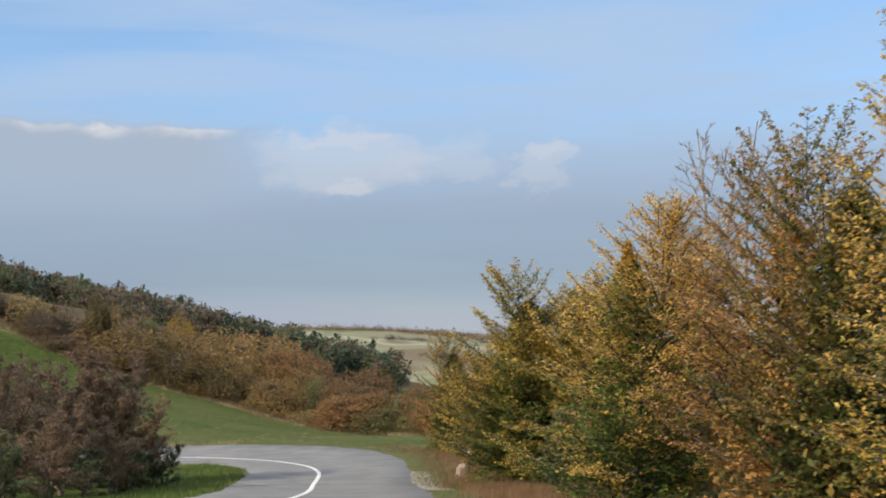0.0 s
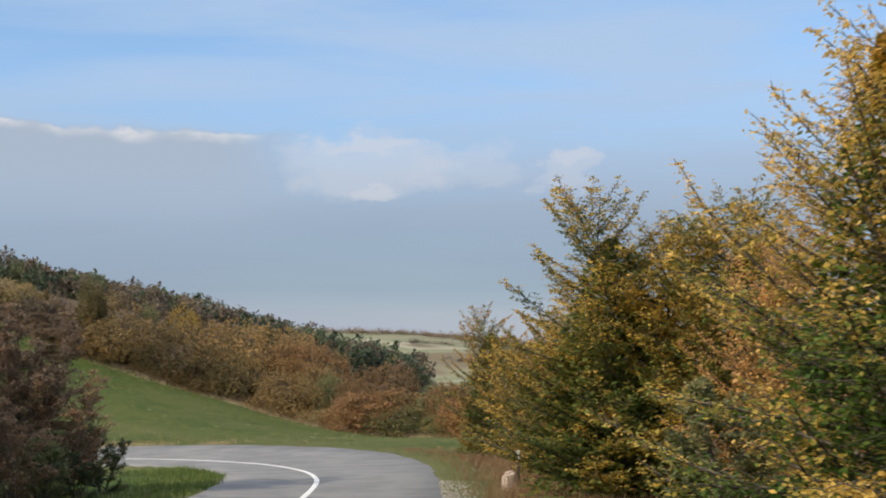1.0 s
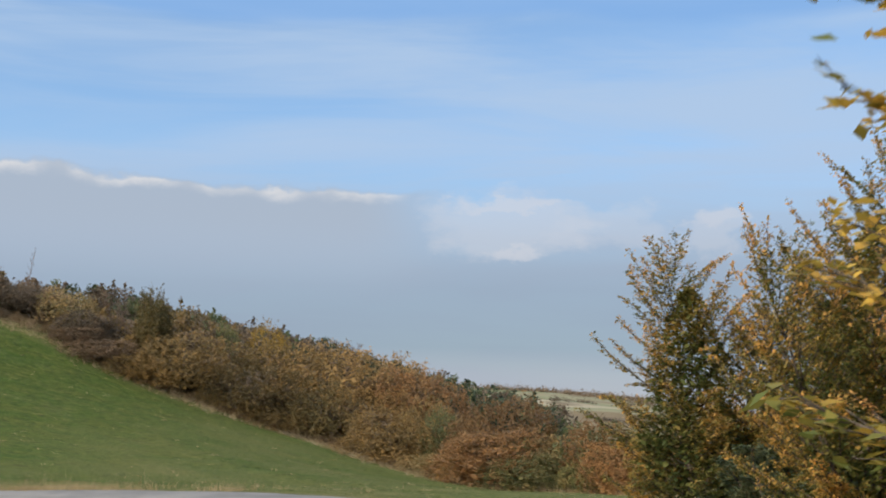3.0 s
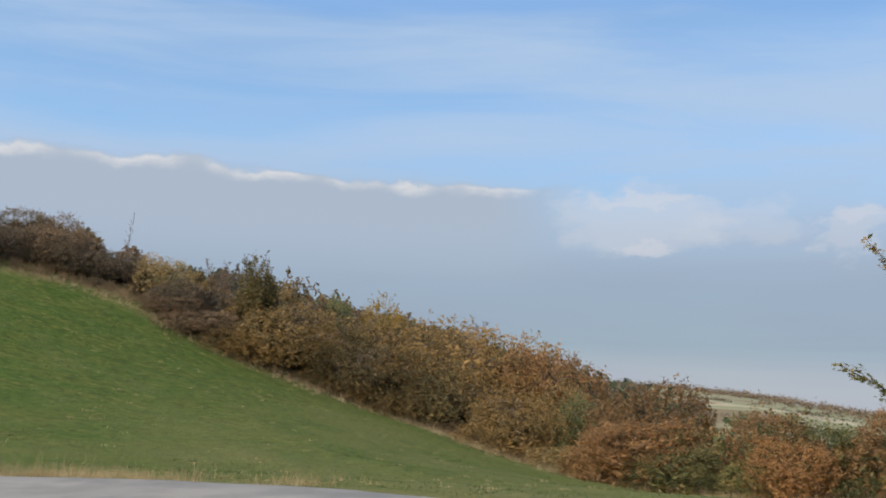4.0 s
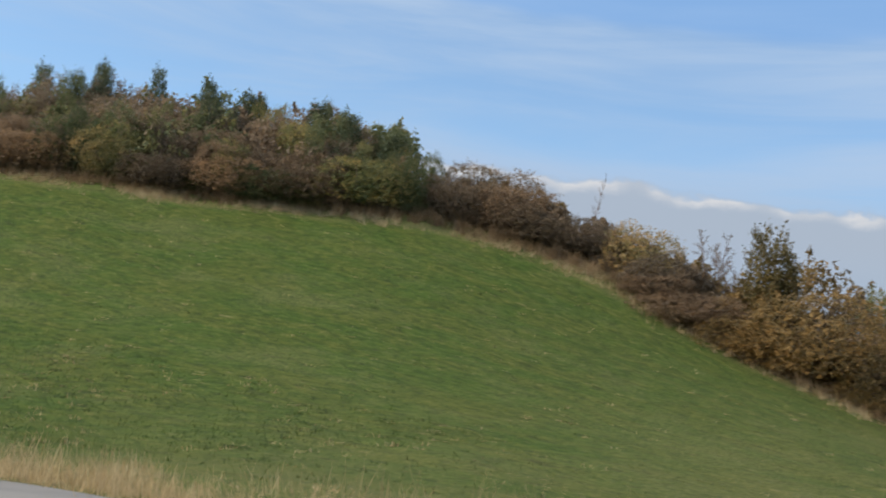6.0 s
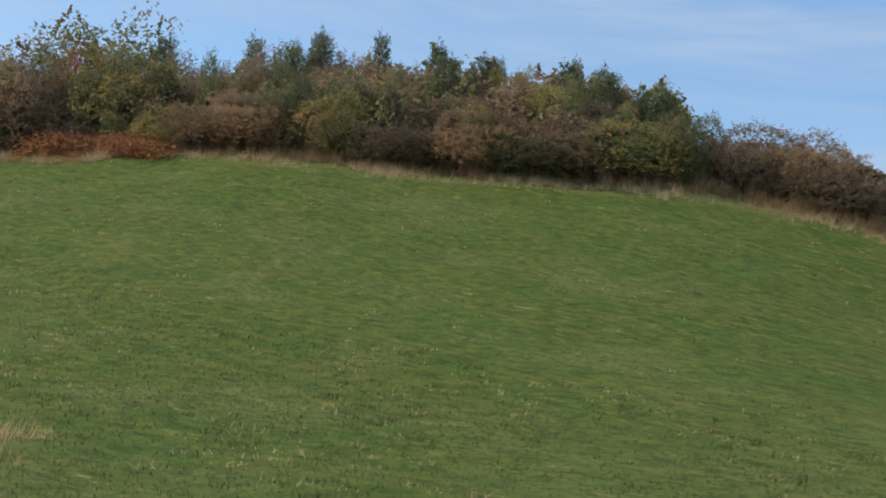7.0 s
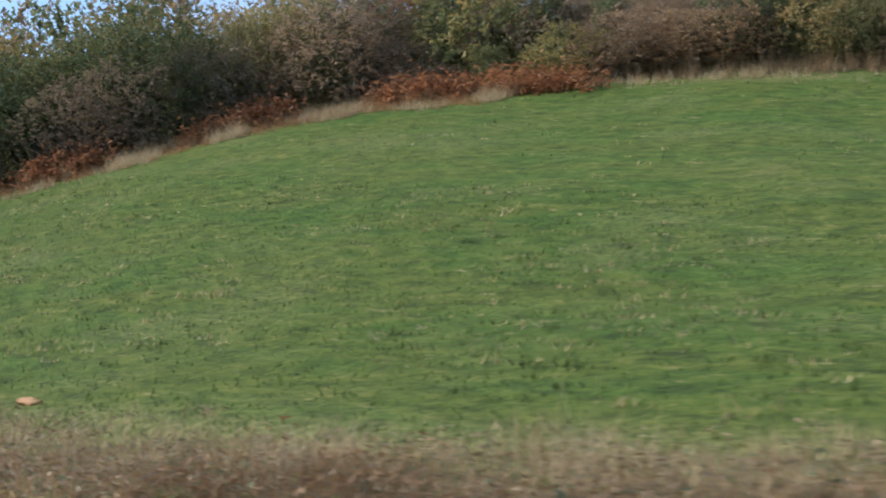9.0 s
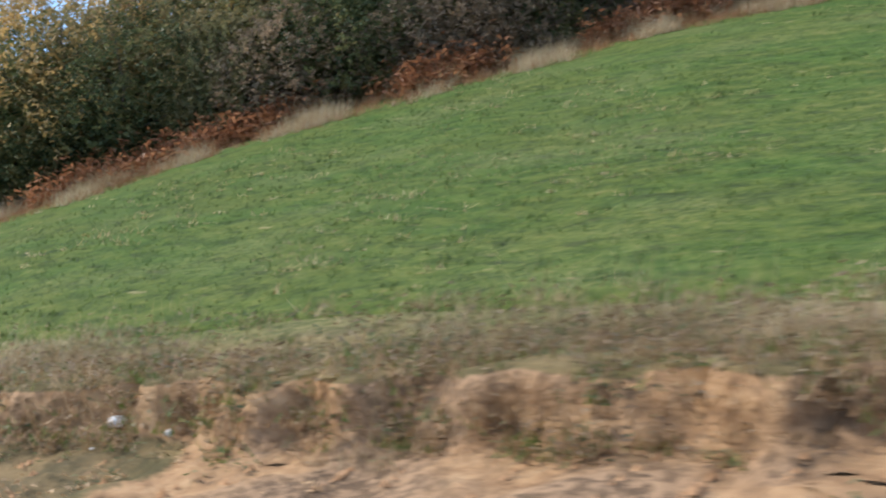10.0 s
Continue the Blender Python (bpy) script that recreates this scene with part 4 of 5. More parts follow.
for i, (key, leaf, label, high, wide_) in enumerate((
        ("near_oak", LEAF_TAN, "oak in thin brown leaf above the cutting", 5.4, 2.6), ("near_dull", LEAF_DULL, "dull grey brown thicket tree above the cutting", 5.6, 2.6),
        ("near_olive", LEAF_DRAB, "olive green hornbeam above the cutting", 5.8, 2.5), ("near_green", LEAF_SHADE, "dark green leafy tree above the cutting", 6.0, 2.5),
        ("near_rust", LEAF_WARM, "rusty brown thorn bush above the cutting", 4.6, 2.4))):
    wood[key] = tree("wood_tree", label, "tree", WOOD, 130 + i, leaf, BARK, high, wide_, 10500, 0.064, rounded=900, peak=0.8, shoot=0.065, corners=3, long=1.8, stems=2, **LEAN)
wood["bare"] = tree("bare_tree", "bare grey tree over the hedge", "tree", WOOD, 41, LEAF_DULL, BARK_TWIG, 6.5, 1.3, 0, 0.1, bare_twigs=True, limbs=22, subs=5, twigs=4, lift=1.6, trunk_r=0.05)
wood["twiggy"] = tree("bare_tree", "nearly leafless grey tree with fine upright twigs", "tree", WOOD, 42, LEAF_DULL, BARK_TWIG, 5.5, 2.2, 1500, 0.07, bare_twigs=True, corners=3, limbs=44, subs=6, twigs=4, lift=1.7, stems=3, bend=0.2, trunk_r=0.05)
SIZES = {key: (high, wide_) for key, _, _, _, high, wide_, _ in KINDS}
SIZES.update(bare=(6.5, 1.3), twiggy=(5.5, 2.2))
rr = random.Random(11)
spots, inner = [], []


def grown(kind, rows):
    """Trees of a kind: x, y, height and half width of each."""
    for x, y, high, half in rows:
        scale = (high + 0.6 if x < -60 else 0.96 * high) / SIZES[kind][0]
        spots.append((kind, place(x, y, rr.uniform(0, 6.3), scale, (1.0 if kind == "column" else 1.25) * half / SIZES[kind][1] / scale, 0.1)))


grown("oak", ((-33.7, 134.8, 4.4, 3.7), (-24.7, 140.5, 8.2, 3.4), (-17.3, 132.2, 4.9, 2.2), (-21.0, 145.0, 8.6, 2.8)))
grown("oak_b", ((-27.9, 135.2, 4.0, 3.2), (-28.0, 141.0, 7.2, 3.0), (-19.6, 137.2, 6.6, 2.4)))
grown("oak_c", ((-23.2, 135.3, 4.7, 2.8), (-31.0, 138.6, 4.6, 2.6), (-15.0, 134.6, 6.0, 2.2)))
grown("rust", ((-19.8, 140.6, 6.6, 2.6), (-9.4, 129.6, 5.2, 2.4), (-9.8, 125.6, 3.1, 2.4), (-2.8, 123.6, 3.9, 1.6), (-16.6, 138.6, 6.0, 2.4), (3.6, 121.6, 4.2, 2.2)))
grown("dull", ((-56.1, 137.7, 3.3, 1.9), (-48.8, 137.8, 3.8, 2.2), (-35.9, 141.0, 5.2, 1.5), (-55.0, 134.9, 3.8, 1.8), (-48.5, 136.8, 3.1, 1.9), (-67.9, 124.1, 2.4, 1.9), (-79.9, 127.4, 5.4, 2.0),
               (-84.9, 126.3, 4.8, 1.7), (-89.0, 117.4, 3.7, 2.1), (-74.8, 122.6, 3.7, 2.1), (-69.0, 125.8, 4.0, 1.9)))
grown("dull_b", ((-53.6, 139.0, 3.6, 2.0), (-50.6, 136.0, 3.0, 1.8), (-46.6, 139.4, 4.0, 1.8), (-42.6, 136.4, 3.6, 2.0), (-71.6, 127.6, 4.4, 2.0), (-76.4, 125.0, 4.2, 2.0), (-62.0, 131.6, 4.2, 1.9)))
grown("warm", ((-52.3, 137.0, 2.9, 2.2), (-39.5, 133.9, 2.7, 2.5), (-17.2, 141.7, 7.2, 1.9), (-72.3, 126.5, 3.6, 2.4), (-67.7, 128.9, 3.9, 2.5), (-75.6, 121.5, 3.1, 2.1), (-64.7, 126.3, 3.0, 2.2),
               (-61.4, 128.5, 2.7, 2.4), (-52.0, 136.0, 3.0, 1.9), (-85.0, 124.2, 4.8, 2.5), (-78.5, 120.7, 3.1, 2.3), (-67.9, 123.9, 2.8, 1.8), (-65.5, 126.8, 4.0, 1.9), (-62.7, 128.7, 3.9, 1.8), (-42.0, 135.2, 2.4, 1.8)))
grown("olive", ((-44.6, 138.1, 3.6, 2.0), (-12.6, 135.5, 7.2, 2.8), (-13.6, 128.5, 3.1, 2.4), (-5.9, 125.1, 5.2, 2.5), (-7.4, 131.0, 4.6, 2.6), (-3.0, 128.0, 4.2, 2.4), (-65.1, 131.9, 4.6, 2.0), (-72.3, 123.3, 4.0, 2.0), (-90.8, 114.7, 4.5, 1.8), (-70.8, 123.0, 4.1, 1.5)))
grown("green", ((-33.2, 142.2, 6.1, 1.3), (-14.0, 131.5, 5.5, 1.7), (-63.6, 134.4, 4.1, 1.4), (-60.1, 134.8, 4.2, 1.3), (-57.6, 135.6, 3.6, 1.2), (-56.8, 132.8, 3.6, 1.2), (-96.6, 120.0, 7.2, 1.5), (-81.1, 127.1, 5.5, 1.7)))
grown("shade", ((-0.6, 123.7, 5.2, 2.9), (-59.0, 131.0, 3.7, 1.8), (-86.8, 120.6, 6.0, 2.3), (6.6, 121.0, 5.6, 2.6)))
grown("gold", ((-30.4, 144.4, 6.7, 1.9),))
grown("red", ((-93.0, 120.6, 6.6, 1.8),))
grown("column", ((-36.8, 136.9, 6.7, 1.45),))
grown("pine", ((-86.8, 128.8, 5.4, 1.0), (-82.6, 130.4, 5.2, 0.9), (-78.2, 131.6, 5.0, 0.9), (-74.2, 132.6, 4.4, 1.2), (-71.4, 133.8, 3.8, 1.2), (-62.4, 133.2, 4.2, 1.1), (-59.8, 134.2, 4.1, 1.0), (-65.4, 133.8, 4.2, 1.1), (-80.2, 128.8, 5.4, 0.9), (-90.2, 124.6, 6.0, 1.2)))
grown("dull_b", ((-84.0, 128.0, 6.4, 2.2), (-80.4, 129.6, 6.2, 2.0), (-76.8, 129.6, 5.7, 2.0), (-73.4, 130.4, 5.1, 2.2), (-69.8, 130.6, 4.9, 2.2), (-66.8, 132.4, 4.8, 2.0), (-88.6, 124.8, 6.8, 2.2), (-91.6, 122.4, 6.8, 2.0)))
grown("olive", ((-91.4, 119.8, 6.2, 2.2), (-82.4, 124.6, 5.4, 2.2), (-78.6, 126.2, 5.0, 2.0), (-94.6, 116.4, 5.6, 2.2)))
grown("dull", ((-94.2, 119.5, 6.3, 2.2), (-97.8, 121.6, 6.8, 2.4), (-95.8, 123.4, 6.6, 2.2), (-92.2, 121.6, 6.0, 2.2), (-99.4, 119.4, 6.2, 2.2)))
grown("shade", ((-96.4, 117.6, 5.9, 2.2), (-93.4, 125.0, 6.3, 2.0), (-100.6, 117.6, 6.2, 2.2)))
grown("dull_b", ((-89.4, 123.4, 6.0, 2.0), (-86.2, 125.6, 5.2, 2.2), (-81.6, 126.4, 5.2, 2.2), (-77.4, 127.4, 4.8, 2.2), (-73.6, 128.6, 4.3, 2.2), (-69.6, 130.2, 4.1, 2.2), (-66.2, 132.2, 4.2, 2.2), (-62.8, 134.6, 4.6, 1.8)))
grown("bare", ((-49.8, 141.7, 5.2, 0.7),))
grown("twiggy", ((-40.9, 139.3, 4.6, 1.6), (-24.9, 146.6, 8.6, 2.2), (-17.6, 144.0, 8.0, 1.8), (-77.5, 129.1, 5.0, 1.2), (-39.0, 138.4, 4.2, 1.4)))

# the slender thicket along the hilltop
total = len(HEDGE_LINE)
at = int(np.abs(HEDGE_LINE[:, 0] + 52).argmin())
while HEDGE_LINE[at, 0] > -93:
    deep = rr.uniform(2.2, 5.6)
    x, y = HEDGE_LINE[at] + HEDGE_OUT[at] * deep
    crest = np.interp(x, (-93, -86, -78, -68, -60, -54, -50), (5.0, 4.9, 4.4, 3.8, 3.8, 3.3, 2.8))
    grown(rr.choice(("dull_b", "dull", "warm", "dull", "green", "shade", "green")), ((x, y, crest * rr.uniform(0.8, 1.22), rr.uniform(0.8, 1.4)),))
    at += rr.choice((1, 1, 2))
# narrow tops that stand up out of it
for k in range(46):
    i = rr.randrange(int(np.abs(HEDGE_LINE[:, 0] + 56).argmin()), int(np.abs(HEDGE_LINE[:, 0] + 91).argmin()))
    x, y = HEDGE_LINE[i] + HEDGE_OUT[i] * rr.uniform(6.0, 12.0)
    crest = np.interp(x, (-96, -88, -80, -72, -64, -58), (5.9, 5.3, 4.5, 3.9, 3.9, 3.4))
    grown(rr.choice(("green", "pine", "dull_b", "dull_b", "shade")), ((x, y, crest * rr.uniform(0.88, 1.16), rr.uniform(0.45, 0.75)),))
for row, (behind, gap) in enumerate(((1.9, 2.3), (4.2, 2.6), (7.0, 3.0), (11.0, 3.6), (16.0, 5.0))):
    at = rr.uniform(0, 2)
    while at < total - 1:
        i = int(at)
        x, y = HEDGE_LINE[i] + HEDGE_OUT[i] * (behind + rr.uniform(-0.6, 0.6))
        wide, turn = rr.uniform(1.0, 1.3), rr.uniform(0, 6.3)
        if x < -112:
            break
        if x < -91:                                       # close to the road: whole trees in depth
            kinds = ["near_green", "near_green", "near_dull", "near_olive", "near_green"] if row else ["near_green", "near_green", "near_olive", "near_dull", "near_rust"]
            size = (0.80, 1.05, 1.15, 1.2, 1.2)[row] * (1.25 if x < -96 else 1.05) * rr.uniform(0.85, 1.2)
            if row < 2:
                spots.append((rr.choice(kinds), place(x, y, turn, size, wide, 0.1)))
            else:
                inner.append((rr.choice(["dull", "green", "brown"]), x, y, size, wide))
        else:
            if x < -60:
                high, kinds, deep = (2.2, 3.4, 4.0, 4.2, 3.8)[row], ["warm", "dull", "shade", "dull_b", "green", "warm"], ["dull", "green", "green"]
            elif x < -37:
                high, kinds, deep = (1.5, 2.4, 2.8, 2.8, 2.4)[row], ["warm", "dull", "dull_b"], ["dull", "dull", "brown"]
            elif x < -10:
                high, kinds, deep = (2.2, 3.4, 4.8, 5.4, 5.0)[row], ["oak", "oak_b", "oak_c", "warm"], ["brown", "brown", "dull"]
            else:
                high, kinds, deep = (2.4, 4.0, 4.8, 4.6, 4.0)[row], ["rust", "olive", "shade"], ["brown", "green"]
            if row == 0:
                spots.append((rr.choice(kinds), place(x, y, turn, high / 5.0 * rr.uniform(0.55, 1.25), wide * 1.15, 0.25)))
            elif row > 0:
                inner.append((rr.choice(deep), x, y, high / 5.9 * rr.uniform(0.85, 1.1), wide * 1.3))
        at += gap * rr.uniform(0.75, 1.25)
for kind, x, y, size, wide in (("near_dull", -70.0, 88.5, 1.15, 1.1), ("near_olive", -72.0, 87.0, 1.15, 1.1), ("near_green", -74.0, 84.0, 1.15, 1.0), ("near_olive", -74.5, 87.6, 1.22, 1.1), ("near_green", -76.2, 85.4, 1.35, 1.1), ("near_oak", -73.0, 90.0, 1.12, 1.1),
                               ("near_green", -77.5, 82.5, 1.3, 1.0), ("near_olive", -79.0, 78.4, 1.4, 1.2), ("near_oak", -82.0, 76.2, 1.4, 1.2), ("near_green", -85.0, 74.0, 1.4, 1.2), ("near_oak", -80.5, 81.0, 1.5, 1.2), ("near_olive", -84.0, 79.0, 1.5, 1.2)):
    spots.append((kind, place(x * U, y * U, rr.uniform(0, 6.3), size, wide, 0.1)))
stand(wood, spots)


def wood_mass(name, label, mat, rows, leaves, size, clumps):
    """Crowns that stand close behind others, heaped into one mesh: rows of x, y, scale, width."""
    mass = np.random.default_rng(len(rows))
    verts = []
    for x, y, scale, wide in rows:
        c = billows(mass, 5.9 * scale, 2.6 * scale * wide, clumps, leaves)
        c += np.array([x, y, float(ground(x, y)[0]) - 0.2])
        verts.append(c)
    v, f = leaf_faces(np.vstack(verts), size, mass, 0.1, 1.7, 3, 0.4)
    tagged(mesh_object(name, v, f, mat), label, "trees", kind="stuff")


for key, mat, label in (("brown", LEAF_OAK, "brown autumn trees deeper in the wood"), ("dull", LEAF_DULL, "grey brown trees deeper in the wood"), ("green", LEAF_GREEN, "dark green trees deeper in the wood")):
    wood_mass("wood_interior", label, mat, [row[1:] for row in inner if row[0] == key], 1300, 0.20, 46)
# the dark wood over the valley
far_rows = []
for i in range(380):
    y = 300 + 70 * rr.random() ** 1.3
    x = (-190 + 168 * rr.random() ** 0.75) * (y + 10) / 350
    far_rows.append((rr.choice(["dark", "dark", "green", "brown"] if x > -60 else ["dark", "green", "brown", "brown"]), x, y, rr.uniform(1.25, 1.7), rr.uniform(0.9, 1.2)))
for key, mat, label in (("dark", LEAF_PINE, "dark blue green trees of the far wood"), ("green", LEAF_GREEN, "dull green trees of the far wood"), ("brown", LEAF_DULL, "grey brown trees of the far wood")):
    wood_mass("far_wood", label, mat, [row[1:] for row in far_rows if row[0] == key], 430, 0.50, 26)


# ---- grasses ----
def tufts(name, label, category, places, mat, blades, tall, width, splay, rng):
    """Tufts of bent, pointed blades, one mesh."""
    places = np.asarray(places)
    k = len(places)
    base = np.repeat(np.c_[places[:, 0], places[:, 1], ground(places[:, 0], places[:, 1]) - 0.02], blades, 0)
    size = np.repeat(places[:, 2] if places.shape[1] > 2 else np.ones(k), blades)
    m = len(base)
    base[:, :2] += rng.normal(0, 0.05, (m, 2)) * (1 + size[:, None] * splay)
    ang = rng.uniform(0, 2 * np.pi, m)
    out = np.stack([np.cos(ang), np.sin(ang), np.zeros(m)], 1)
    side = np.stack([-np.sin(ang), np.cos(ang), np.zeros(m)], 1)
    h = tall * size * rng.uniform(0.5, 1.25, m)
    w = width * rng.uniform(0.7, 1.3, m)
    lean = splay * rng.uniform(0.1, 1.0, m) * h
    up = np.array([0, 0, 1.0])
    a, b = base - side * w[:, None] / 2, base + side * w[:, None] / 2
    tip = base + out * lean[:, None] + up * h[:, None]
    v = np.stack([a, b, tip], 1).reshape(-1, 3)
    f = np.arange(3 * m).reshape(-1, 3)
    ob = mesh_object(name, v, f, mat)
    return tagged(ob, label, category, kind="stuff")


grass_rng = np.random.default_rng(21)


def in_meadow(count, x0, x1, y0, y1):
    x, y = grass_rng.uniform(x0, x1, count), grass_rng.uniform(y0, y1, count)
    side, near_row, _ = beside_road(x, y)
    out = side - LINE[near_row, 3]
    keep = (side > 0) & (out > 0.5) & (past_hedge(x, y) < -0.3)
    keep &= ~((out < 6.2) & (x < -40))
    return np.c_[x, y][keep]


spread_in = in_meadow(40000, -100, 0, 66, 136)
spread_near = in_meadow(26000, -92, -30, 86, 104)
both = np.vstack([spread_in, spread_near])
tufts("meadow_grass", "short green meadow grass with pale dry tips", "grass", np.c_[both, grass_rng.uniform(0.5, 1.5, len(both))], BLADES, 4, 0.065, 0.016, 1.2, grass_rng)
pale_spots = both[(wave(both[:, 0], both[:, 1], 6.0, 5.0) + 0.6 * wave(both[:, 0], both[:, 1], 2.0, 2.0) > 0.45)]
tufts("dry_grass", "scattered dry straw tufts in the meadow", "grass", np.c_[pale_spots[::4], grass_rng.uniform(0.5, 1.3, len(pale_spots[::4]))], STRAW, 5, 0.08, 0.014, 1.3, grass_rng)

# coarse tussocks that stand out of the turf
tussock = both[grass_rng.permutation(len(both))[:5200]]
clumped = wave(tussock[:, 0], tussock[:, 1], 3.2, 7.0) > -0.1
tufts("meadow_tussocks", "dark coarse tussocks scattered over the meadow", "grass", np.c_[tussock, grass_rng.uniform(0.4, 1.2, len(tussock))][clumped][::3], TUSSOCK, 12, 0.11, 0.020, 1.5, grass_rng)
tufts("meadow_tussocks", "pale withered tussocks scattered over the meadow", "grass", np.c_[tussock, grass_rng.uniform(0.4, 1.2, len(tussock))][clumped][1::3], STRAW, 10, 0.12, 0.018, 1.5, grass_rng)

# straw fringe along the wood
pick = grass_rng.integers(0, total, 9500)
off = grass_rng.normal(-0.1, 0.55, len(pick))
x, y = HEDGE_LINE[pick, 0] + HEDGE_OUT[pick, 0] * off + grass_rng.normal(0, 0.4, len(pick)), HEDGE_LINE[pick, 1] + HEDGE_OUT[pick, 1] * off
dense = 0.34 + 0.8 * wave(x, y, 2.6, 6.0) > grass_rng.uniform(-0.2, 1, len(pick))
tufts("dry_grass", "pale dry grass fringe along the wood", "grass", np.c_[x, y, grass_rng.uniform(0.5, 1.3, len(x))][dense], STRAW, 12, 0.34, 0.016, 0.9, grass_rng)

# dry grass and weeds on the cutting and along the road
row_at = np.flatnonzero((LINE[:, 0] < -14) & (LINE[:, 0] > -105))
pick = grass_rng.choice(row_at, 17000)
cut_here = np.clip((-LINE[pick, 0] - 33) / 15, 0, 1)
out = np.where(cut_here > 0.5, lip_of(LINE[pick, 0]) + grass_rng.normal(0.75, 0.55, len(pick)), np.abs(grass_rng.normal(0.3, 1.0, len(pick))) + 0.25)
x, y = (LINE[pick, i] + RIGHT[pick, i] * (LINE[pick, 3] + out) + grass_rng.normal(0, 0.25, len(pick)) for i in (0, 1))
keep = (0.6 + 0.8 * wave(x, y, 2.2, 8.0) > grass_rng.uniform(-0.1, 1, len(x))) & ((out > lip_of(x) - 0.25) | (cut_here < 0.5))
bank_spots = np.c_[x, y, grass_rng.uniform(0.4, 1.3, len(x)) * (1 + 1.3 * (grass_rng.uniform(0, 1, len(x)) > 0.95))][keep]
early = bank_spots[:, 0] + grass_rng.normal(0, 2.0, len(bank_spots)) > -44
tufts("dry_grass", "tan dry grass along the road and the low bank", "grass", bank_spots[early][::2], STRAW, 14, 0.24, 0.008, 1.0, grass_rng)
bank_spots = bank_spots[~early]
tufts("dry_grass", "tall dry grass and weeds on top of the cutting", "grass", bank_spots[::3], STRAW, 14, 0.20, 0.008, 1.1, grass_rng)
tufts("weeds", "brown dead weeds on top of the cutting", "weeds", bank_spots[1::2] * np.array([1, 1, 0.8]), WEEDS, 11, 0.15, 0.012, 1.4, grass_rng)

spread = grass_rng.choice(np.flatnonzero((LINE[:, 0] < -40) & (LINE[:, 0] > -98)), 9000)
out = lip_of(LINE[spread, 0])
for again in range(4):
    x, y = (LINE[spread, i] + RIGHT[spread, i] * (LINE[spread, 3] + out) for i in (0, 1))
    out = 0.5 * out + 0.5 * lip_edge(x, y)
beyond = np.abs(grass_rng.normal(0, 0.5, len(spread))) - 0.30
x, y = (LINE[spread, i] + RIGHT[spread, i] * (LINE[spread, 3] + out + beyond) for i in (0, 1))
keep = 0.75 + 0.6 * wave(x, y, 1.1, 3.0) > grass_rng.uniform(0, 1, len(x))
edge_spots = np.c_[x, y, grass_rng.uniform(0.5, 1.3, len(x))][keep & (x + grass_rng.normal(0, 2.0, len(x)) < -47)]
tufts("weeds", "dark brown weeds and roots hanging over the clay edge", "weeds", edge_spots[::2], WEEDS, 13, 0.15, 0.014, 1.8, grass_rng)
tufts("verge_grass", "green grey low plants along the clay edge", "grass", edge_spots[1::4], BLADES, 12, 0.11, 0.022, 1.8, grass_rng)

def low_plants(name, label, places, leaves, tall, wide, size, mat, rng):
    """Low clumps of small dead leaves and stalks, one mesh."""
    c = np.repeat(np.c_[places[:, :2], ground(places[:, 0], places[:, 1])], leaves, 0)
    c += np.abs(rng.normal(0, 1, c.shape)) * np.array([0, 0, tall]) + rng.normal(0, wide, c.shape) * np.array([1, 1, 0])
    v, f = leaf_faces(c, size, rng, 0.3, 1.9, 3)
    tagged(mesh_object(name, v, f, mat), label, "weeds", kind="stuff")


low_plants("weeds", "grey brown withered plants matted on the bank's edge", np.vstack([edge_spots[::2], bank_spots[2::4]]), 10, 0.07, 0.13, 0.035, WEEDS, grass_rng)
low_plants("weeds", "dark green low plants matted on the bank's edge", np.vstack([edge_spots[3::6], bank_spots[3::8]]), 9, 0.06, 0.11, 0.035, LEAF_GREEN, grass_rng)

scree = grass_rng.choice(np.flatnonzero((LINE[:, 0] < -60) & (LINE[:, 0] > -96)), 2600)
out = grass_rng.uniform(2.4, 6.0, len(scree))
x, y = (LINE[scree, i] + RIGHT[scree, i] * (LINE[scree, 3] + out) for i in (0, 1))
keep = (0.25 + 0.75 * wave(x, y, 1.5, 2.0)) * (0.08 + 1.1 * step(-x, 71.2, 74)) > grass_rng.uniform(0, 1, len(x))
low_plants("weeds", "grey brown and green weeds on the scree", np.c_[x, y][keep][::2], 16, 0.07, 0.10, 0.035, WEEDS, grass_rng)
low_plants("weeds", "small green plants on the scree", np.c_[x, y][keep][1::2], 16, 0.07, 0.10, 0.035, LEAF_GREEN, grass_rng)

# tan hay and weeds that cover the low start of the bank
spread = grass_rng.choice(np.flatnonzero((LINE[:, 0] < -36) & (LINE[:, 0] > -66)), 12000)
out = grass_rng.uniform(0.9, 5.6, len(spread))
x, y = (LINE[spread, i] + RIGHT[spread, i] * (LINE[spread, 3] + out) + grass_rng.normal(0, 0.25, len(spread)) for i in (0, 1))
keep = (0.62 + 0.8 * wave(x, y, 1.8, 4.0)) * step(-x, 38, 44) * step(-x, 66, 56) * step(out, 5.7, 4.9) > grass_rng.uniform(0, 1, len(x))
low_spots = np.c_[x, y, grass_rng.uniform(0.5, 1.3, len(x))][keep]
sandy = low_spots[:, 0] + grass_rng.normal(0, 2.5, len(low_spots)) > -43.5
tufts("dry_grass", "tall tan hay on the low bank by the road", "grass", low_spots[sandy], STRAW, 14, 0.24, 0.009, 1.0, grass_rng)
tufts("weeds", "brown dead weeds on the low bank by the road", "weeds", low_spots[~sandy][::2], WEEDS_RED, 12, 0.22, 0.013, 1.2, grass_rng)
tufts("weeds", "dark withered stalks on the low bank by the road", "weeds", low_spots[~sandy][1::3], WEEDS, 12, 0.24, 0.012, 1.0, grass_rng)
